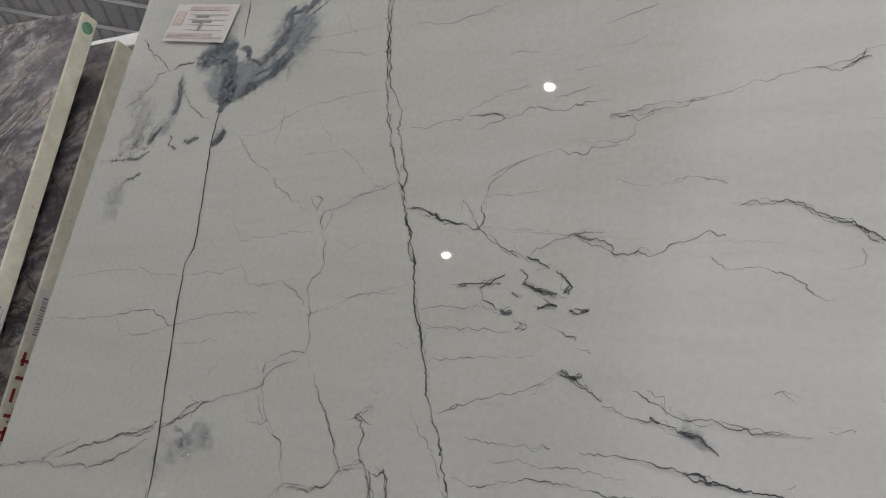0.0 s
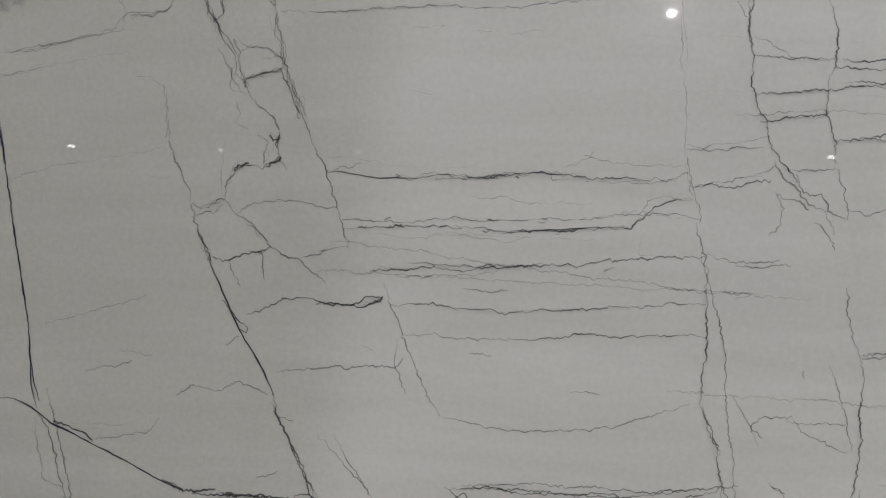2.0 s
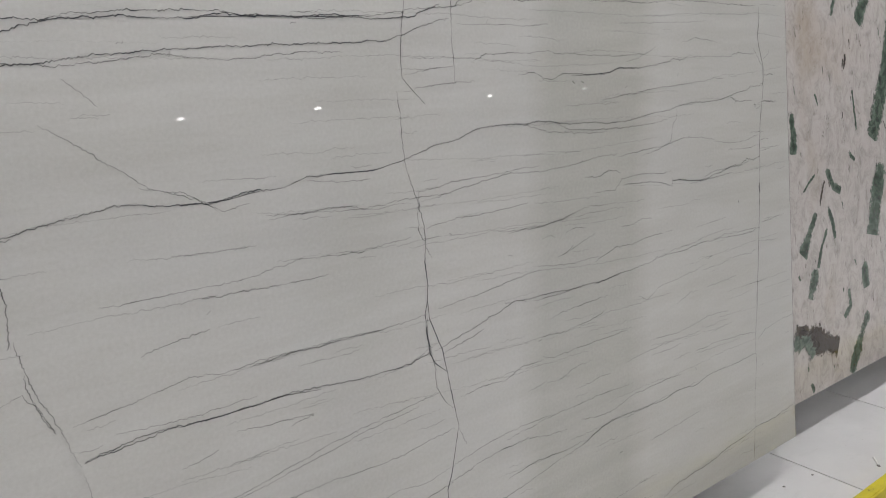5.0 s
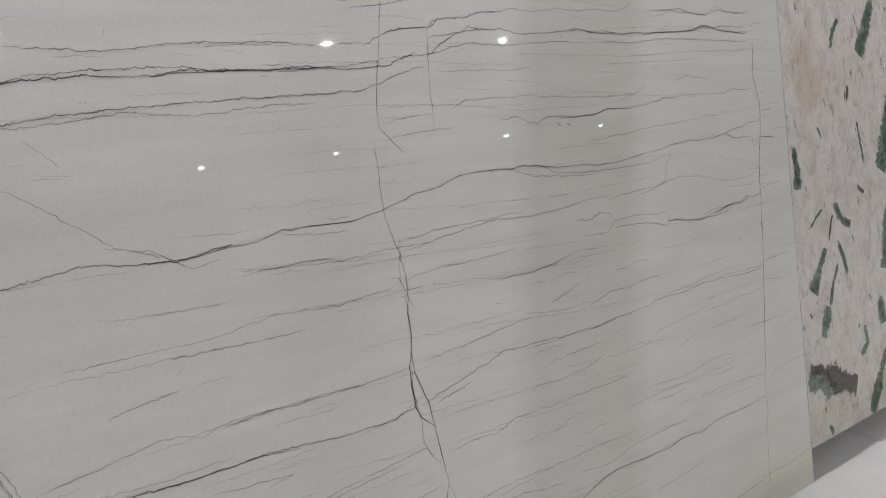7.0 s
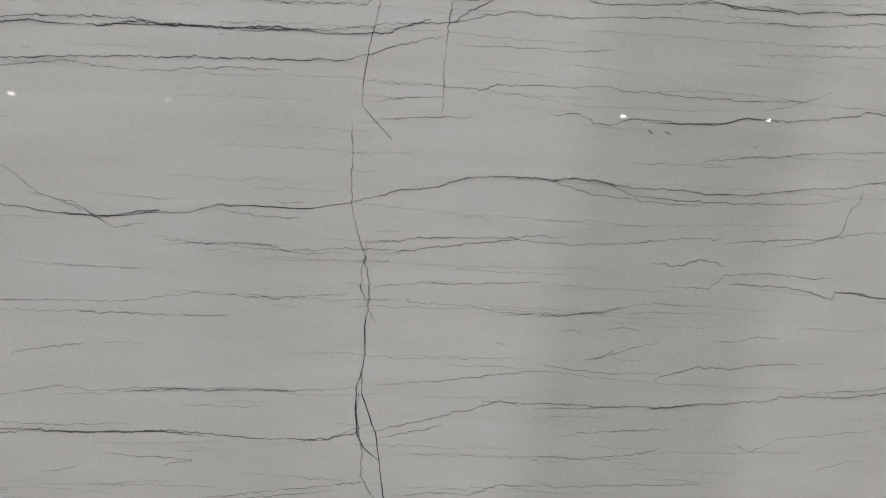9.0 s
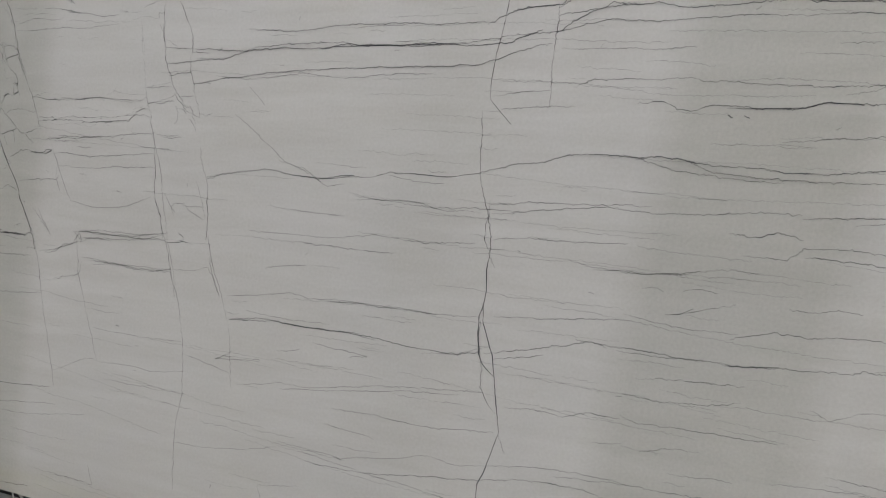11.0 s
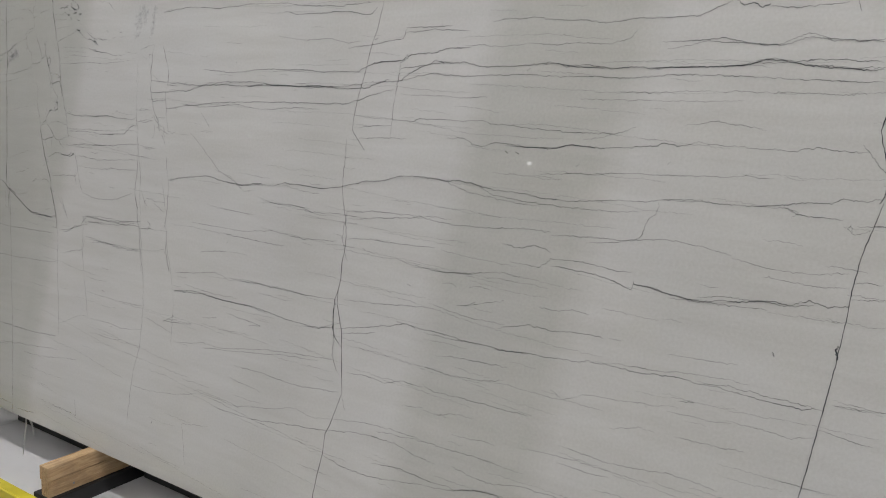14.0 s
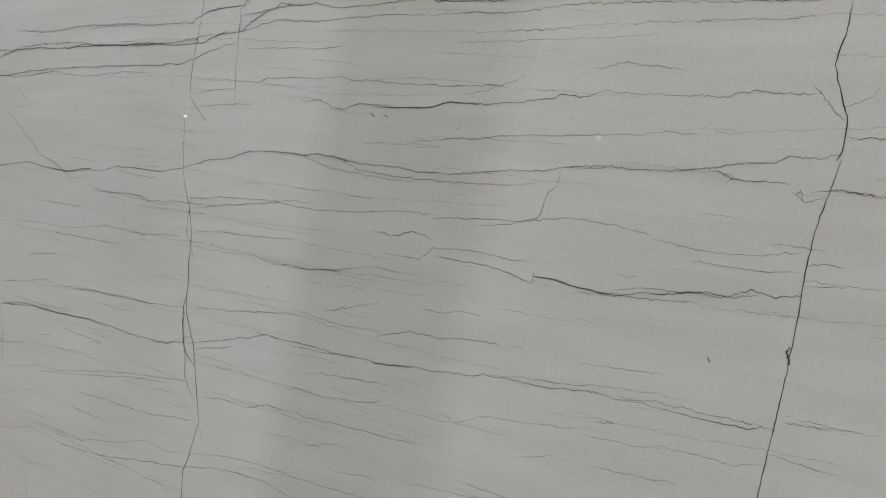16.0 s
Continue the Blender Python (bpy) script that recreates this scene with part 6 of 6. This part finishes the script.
def on_edge(m, x, y, lean, z):
    """The pose of a flat thing on the sawn right edge of a leaning slab, z metres up it."""
    return pose(0, y, 0, -lean, 0, 0) @ pose(x + 0.0004, m, z)


def sticker(name, at, wide, high, bars, label):
    h = holder(name, at, category="sticker", label=label)
    paper = part("paper", block(0, 0.0004, 0, wide, 0, high), MAT_PAPER, h)
    r = random.Random(high)
    z = 0.004
    while z < high - 0.008:
        step = r.choice((0.0012, 0.002, 0.003))
        part("bar", block(0.0004, 0.0007, wide * 0.3, wide * 0.62, z, z + step), MAT_PRINT_GREY, paper)
        z += step + r.choice((0.001, 0.0018))
    for k in range(bars):
        part("print", block(0.0004, 0.0007, wide * (0.74 + 0.1 * k), wide * (0.78 + 0.1 * k), 0.006, high * (0.9 - 0.2 * k)), MAT_PRINT_GREY, paper)


sticker("barcode_sticker", on_edge(0.003, -0.1, 0.048, 5.2, 1.50), 0.022, 0.062, 2, "white barcode sticker on the edge of the brown slab")
sticker("barcode_sticker", on_edge(0.002, -0.1, 0.015, 4.39, 1.45), 0.021, 0.085, 2, "white printed sticker on the edge of the purple slab")
bm = bmesh.new()
bmesh.ops.create_cone(bm, cap_ends=True, segments=20, radius1=0.0085, radius2=0.0085, depth=0.0006, matrix=pose(0, 0, 0, 0, 90, 0))
thing("round_sticker", bm, MAT_DOT, on_edge(0.013, -0.1, 0.015, 4.39, 1.917), category="sticker", label="small round green sticker on the purple slab's edge")

# red marker strokes up the brown slab's edge
h = holder("marker_writing", on_edge(0.004, -0.1, 0.048, 5.2, 1.34), category="writing", label="red marker strokes on the sawn cream edge")
for z, bars in ((0.125, ((0, 4), (1, 1), (0, 0))), (0.100, ((0, 3), (1, 2))), (0.080, ((0, 0),)), (0.058, ((0, 2), (1, 1))), (0.034, ((0, 3), (1, 2), (0, 1))), (0.008, ((0, 0), (1, 2), (0, 3)))):
    for flat, k in bars:
        y0, z0 = (0.002, z + k * 0.004) if flat else (0.003 + 0.004 * k, z)
        part("stroke", block(0, 0.0004, y0, y0 + (0.017 if flat else 0.0042), z0, z0 + (0.0042 if flat else 0.017)), MAT_INK_RED, h)

# green and pink slab behind
green = thing("stone_slab", *slab_mesh(3.02, 5.9, 0.02, 1.86, MAT_GREEN, MAT_SAWN), pose(0, 0.10, 0.16, -6.5, 0, 0), category="slab",
              label="polished pale pink stone slab with dark green crystal patches")
shard(62, 1.0, (3.435, 0.60), (3.385, 0.535), (3.343, 0.475))
shard(30, 0.95, (3.512, 0.61), (3.545, 0.545), (3.556, 0.50))
shard(24, 0.9, (3.505, 0.54), (3.47, 0.49), (3.438, 0.42))
shard(56, 0.8, (3.435, 0.42), (3.41, 0.38), (3.386, 0.325))
shard(60, 0.9, (3.84, 1.38), (3.785, 1.28), (3.73, 1.20))
shard(120, 0.85, (4.02, 1.33), (3.95, 1.1), (3.90, 0.95), (3.83, 0.81))
shard(110, 0.9, (3.90, 0.72), (3.86, 0.6), (3.83, 0.47))
shard(60, 0.9, (3.765, 0.385), (3.775, 0.29))
shard(34, 0.8, (3.65, 0.31), (3.655, 0.25), (3.615, 0.215))
shard(55, 0.85, (3.79, 0.20), (3.72, 0.10), (3.66, 0.006))
shard(50, 0.85, (3.29, 0.93), (3.305, 0.87), (3.30, 0.80))
shard(34, 0.9, (3.505, 0.735), (3.55, 0.675), (3.60, 0.655))
shard(26, 0.8, (3.55, 1.22), (3.57, 1.27), (3.61, 1.31))
shard(20, 0.9, (3.66, 0.78), (3.70, 0.745))
shard(18, 0.8, (3.687, 0.99), (3.707, 0.90), (3.715, 0.845))
shard(16, 0.7, (3.345, 0.67), (3.43, 0.725))
shard(26, 0.7, (3.375, 0.05), (3.40, 0.01))
shard(90, 0.7, (3.27, 0.20), (3.36, 0.19), (3.40, 0.13))
shard(50, 0.8, (4.3, 1.5), (4.25, 1.2), (4.2, 0.9))
brown(95, 1.0, (3.28, 0.225), (3.40, 0.19), (3.57, 0.125))
brown(50, 0.9, (3.29, 0.245), (3.36, 0.225))
brown(16, 0.8, (3.46, 0.62), (3.47, 0.66), (3.49, 0.70))
brown(12, 0.7, (3.63, 1.05), (3.64, 1.10))
r2 = random.Random(8)
for _ in range(70):
    u, v, a = r2.uniform(3.2, 4.6), r2.uniform(0.03, 1.6), r2.uniform(0.9, 1.9)
    s = r2.uniform(0.01, 0.045)
    (shard if r2.random() < 0.5 else brown)(r2.uniform(5, 14), r2.uniform(0.5, 0.9), (u, v), (u - s * math.cos(a) * 0.5, v + s * 0.5), (u - s * math.cos(a), v + s * math.sin(a)))
SHARDS.part("green_shards", MAT_SHARD, green, "dark green crystal shards")
BROWNS.part("brown_shards", MAT_SHARD_BROWN, green, "dark brown flecks")


# ---------------------------------------------------------------- rack
def rack_arm(x, y1, label):
    h = holder("steel_beam", pose(x, 0, 0), category="beam", label=label, group="beams under the slabs")
    bar = part("bar", block(-0.06, 0.035, -0.165, y1, 0.0, 0.048, bevel=0.003), MAT_BLACK, h)
    part("weld", block(-0.03, 0.03, -0.169, -0.165, 0.006, 0.04, bevel=0.001), MAT_BLACK, bar)


def timber(x, y0, y1, top, label):
    h = holder("timber_block", pose(x, 0, 0.0485), category="timber", label=label, group="timbers under the slabs")
    mid = (top - 0.0485) * 0.53
    lower = part("board", block(-0.02, 0.02, y0 + 0.004, y1, 0.0, mid - 0.001, bevel=0.002), MAT_WOOD, h)
    upper = part("board", block(-0.0205, 0.021, y0, y1 - 0.02, mid + 0.001, top - 0.0485, bevel=0.0025), MAT_WOOD, h)
    part("knot", tube(bmesh.new(), 0.0203, -0.08, 0.018, 0.024, 0.003, 0.003, 10), MAT_PRINT_GREY, lower, "dark knot")
    sp = bmesh.new()
    for k in range(3):
        box(sp, 0.0205, 0.023, y0 + 0.006 + 0.004 * k, y0 + 0.008 + 0.004 * k, mid - 0.014 + 0.004 * k, mid + 0.004)
    part("splinter", sp, MAT_WOOD, upper, "pale raised splinters")


rack_arm(0.857, 0.75, "black steel beam lying on the white floor tiles")
timber(0.857, -0.166, 0.155, 0.1495, "two pine boards stacked under the white slab")
rack_arm(2.25, 0.75, "black steel beam under the middle of the slab")
timber(2.25, -0.05, 0.16, 0.1495, "pine boards under the white slab")
rack_arm(4.45, 0.85, "black steel beam under the pink slab")
timber(4.45, 0.05, 0.26, 0.1595, "pine boards under the pink slab")

cross = holder("cross_beam", pose(0, 0.16, 0), category="beam", label="long black steel beam on the floor behind the timbers")
part("bar", block(0.13, 0.81, 0.0, 0.09, 0.0, 0.06, bevel=0.003), MAT_BLACK, cross)
part("bar", block(0.90, 2.205, 0.0, 0.09, 0.0, 0.06, bevel=0.003), MAT_BLACK, cross)
part("bar", block(2.295, 2.95, 0.0, 0.09, 0.0, 0.06, bevel=0.003), MAT_BLACK, cross)

rail = holder("yellow_rail", pose(0, -0.216, 0), category="rail", label="scuffed yellow painted steel rail along the floor")
part("web", block(-3.0, 7.5, -0.036, -0.028, 0.0, 0.084, bevel=0.002), MAT_YELLOW, rail)
part("flange", block(-3.0, 7.5, -0.030, 0.0, 0.078, 0.086, bevel=0.002), MAT_YELLOW, rail)
part("foot", block(-3.0, 7.5, -0.029, -0.003, 0.0, 0.006, bevel=0.001), MAT_YELLOW, rail)

bar = holder("rack_frame", pose(0, 0.36, 0), category="rack", label="white painted steel rack behind the dark slabs")
part("top_bar", block(-3.4, -0.06, 0, 0.04, 2.005, 2.03, bevel=0.003), MAT_WHITE, bar)
for x in (-3.2, -1.7, -0.5):
    part("post", block(x, x + 0.04, 0.002, 0.038, 0.0, 2.005), MAT_WHITE, bar)


# clear plastic strap hanging below the slab
def strap():
    h = holder("plastic_strap", pose(0.455, 0.012, 0.0), category="strap", label="torn clear plastic strap hanging from the slab to the floor")
    for pts, w in (([(0.0, 0, 0.15), (-0.004, 0.002, 0.12), (-0.012, 0.0, 0.07), (-0.014, -0.004, 0.03), (-0.012, -0.01, 0.002)], 0.005), ([(0.0, 0, 0.15), (0.02, 0.0, 0.148), (0.036, 0.0, 0.13), (0.04, 0.002, 0.10), (0.048, 0.0, 0.088)], 0.006)):
        bm = bmesh.new()
        last = None
        for i, p in enumerate(pts):
            a = 0.6 * i
            d = Vector((math.cos(a), math.sin(a), 0)) * w
            row = [bm.verts.new(Vector(p) + s * d + Vector((0, o, 0))) for s in (-0.5, 0.5) for o in (0, 0.0006)]
            if last:
                for q, r_ in ((0, 2), (1, 3), (0, 1), (2, 3)):
                    bm.faces.new((last[q], last[r_], row[r_], row[q]))
            last = row
        part("strip", bm, MAT_STRAP, h)


strap()
bm = block(-0.025, 0.025, -0.003, 0.003, 0.0, 0.004, bevel=0.001)
thing("plastic_scrap", bm, MAT_WHITE, pose(3.41, -0.106, 0.0, 0, 0, 38), category="scrap", label="small white plastic scrap lying on the tiles")
thing("dirt_crumb", tube(bmesh.new(), 0, 0, 0, 0.003, 0.006, 0.004, 7), MAT_PRINT_GREY, pose(3.388, -0.124, 0.0), category="crumb", label="dark crumb of dirt on the tiles")
r3 = random.Random(3)
for x, y in ((0.62, -0.26), (0.30, -0.07), (0.33, -0.065), (1.02, -0.05), (1.06, -0.02), (3.05, 0.0), (3.18, -0.02)):
    bm = bmesh.new()
    bmesh.ops.create_icosphere(bm, subdivisions=1, radius=0.004)
    for v in bm.verts:
        v.co = Vector((v.co.x * r3.uniform(0.6, 1.6), v.co.y * r3.uniform(0.6, 1.6), v.co.z * 0.5 + 0.0016))
    thing("stone_chip", bm, MAT_PRINT_GREY, pose(x, y, 0), category="chip", group="stone chips", label="tiny dark stone chip on the tiles")

# ---------------------------------------------------------------- floor tiles
PITCH, SX, SY = 0.616, 0.13, -0.18
floor = thing("floor", block(X0, X1, Y0, Y1, -0.2, -0.003), MAT_GROUT, kind="structure", category="floor", label="white square floor tiles with dark joints")
tile_me = mesh_of("tile", block(0.0022, PITCH - 0.0022, 0.0022, PITCH - 0.0022, -0.004, 0.0, bevel=0.001, segments=1), MAT_TILE)
near = set()
for i in range(-4, 11):
    for j in range(-3, 4):
        ob = new("tile", tile_me)
        ob.parent = floor
        ob.matrix_world = pose(SX + i * PITCH, SY + j * PITCH, 0)
        near.add((i, j))
verts, faces = [], []
for i in range(math.floor((X0 - SX) / PITCH) + 1, math.floor((X1 - SX) / PITCH)):
    for j in range(math.floor((Y0 - SY) / PITCH) + 1, math.floor((Y1 - SY) / PITCH)):
        if (i, j) in near:
            continue
        x, y, n = SX + i * PITCH, SY + j * PITCH, len(verts)
        verts += [(x + a, y + b, 0) for a, b in ((0.0015, 0.0015), (PITCH - 0.0015, 0.0015), (PITCH - 0.0015, PITCH - 0.0015), (0.0015, PITCH - 0.0015))]
        faces.append((n, n + 1, n + 2, n + 3))
me = bpy.data.meshes.new("far_tiles")
me.from_pydata(verts, [], faces)
me.materials.append(MAT_TILE)
ob = new("far_tiles", me)
ob.parent = floor
tagged(ob, kind="stuff", label="white floor tiles further off")
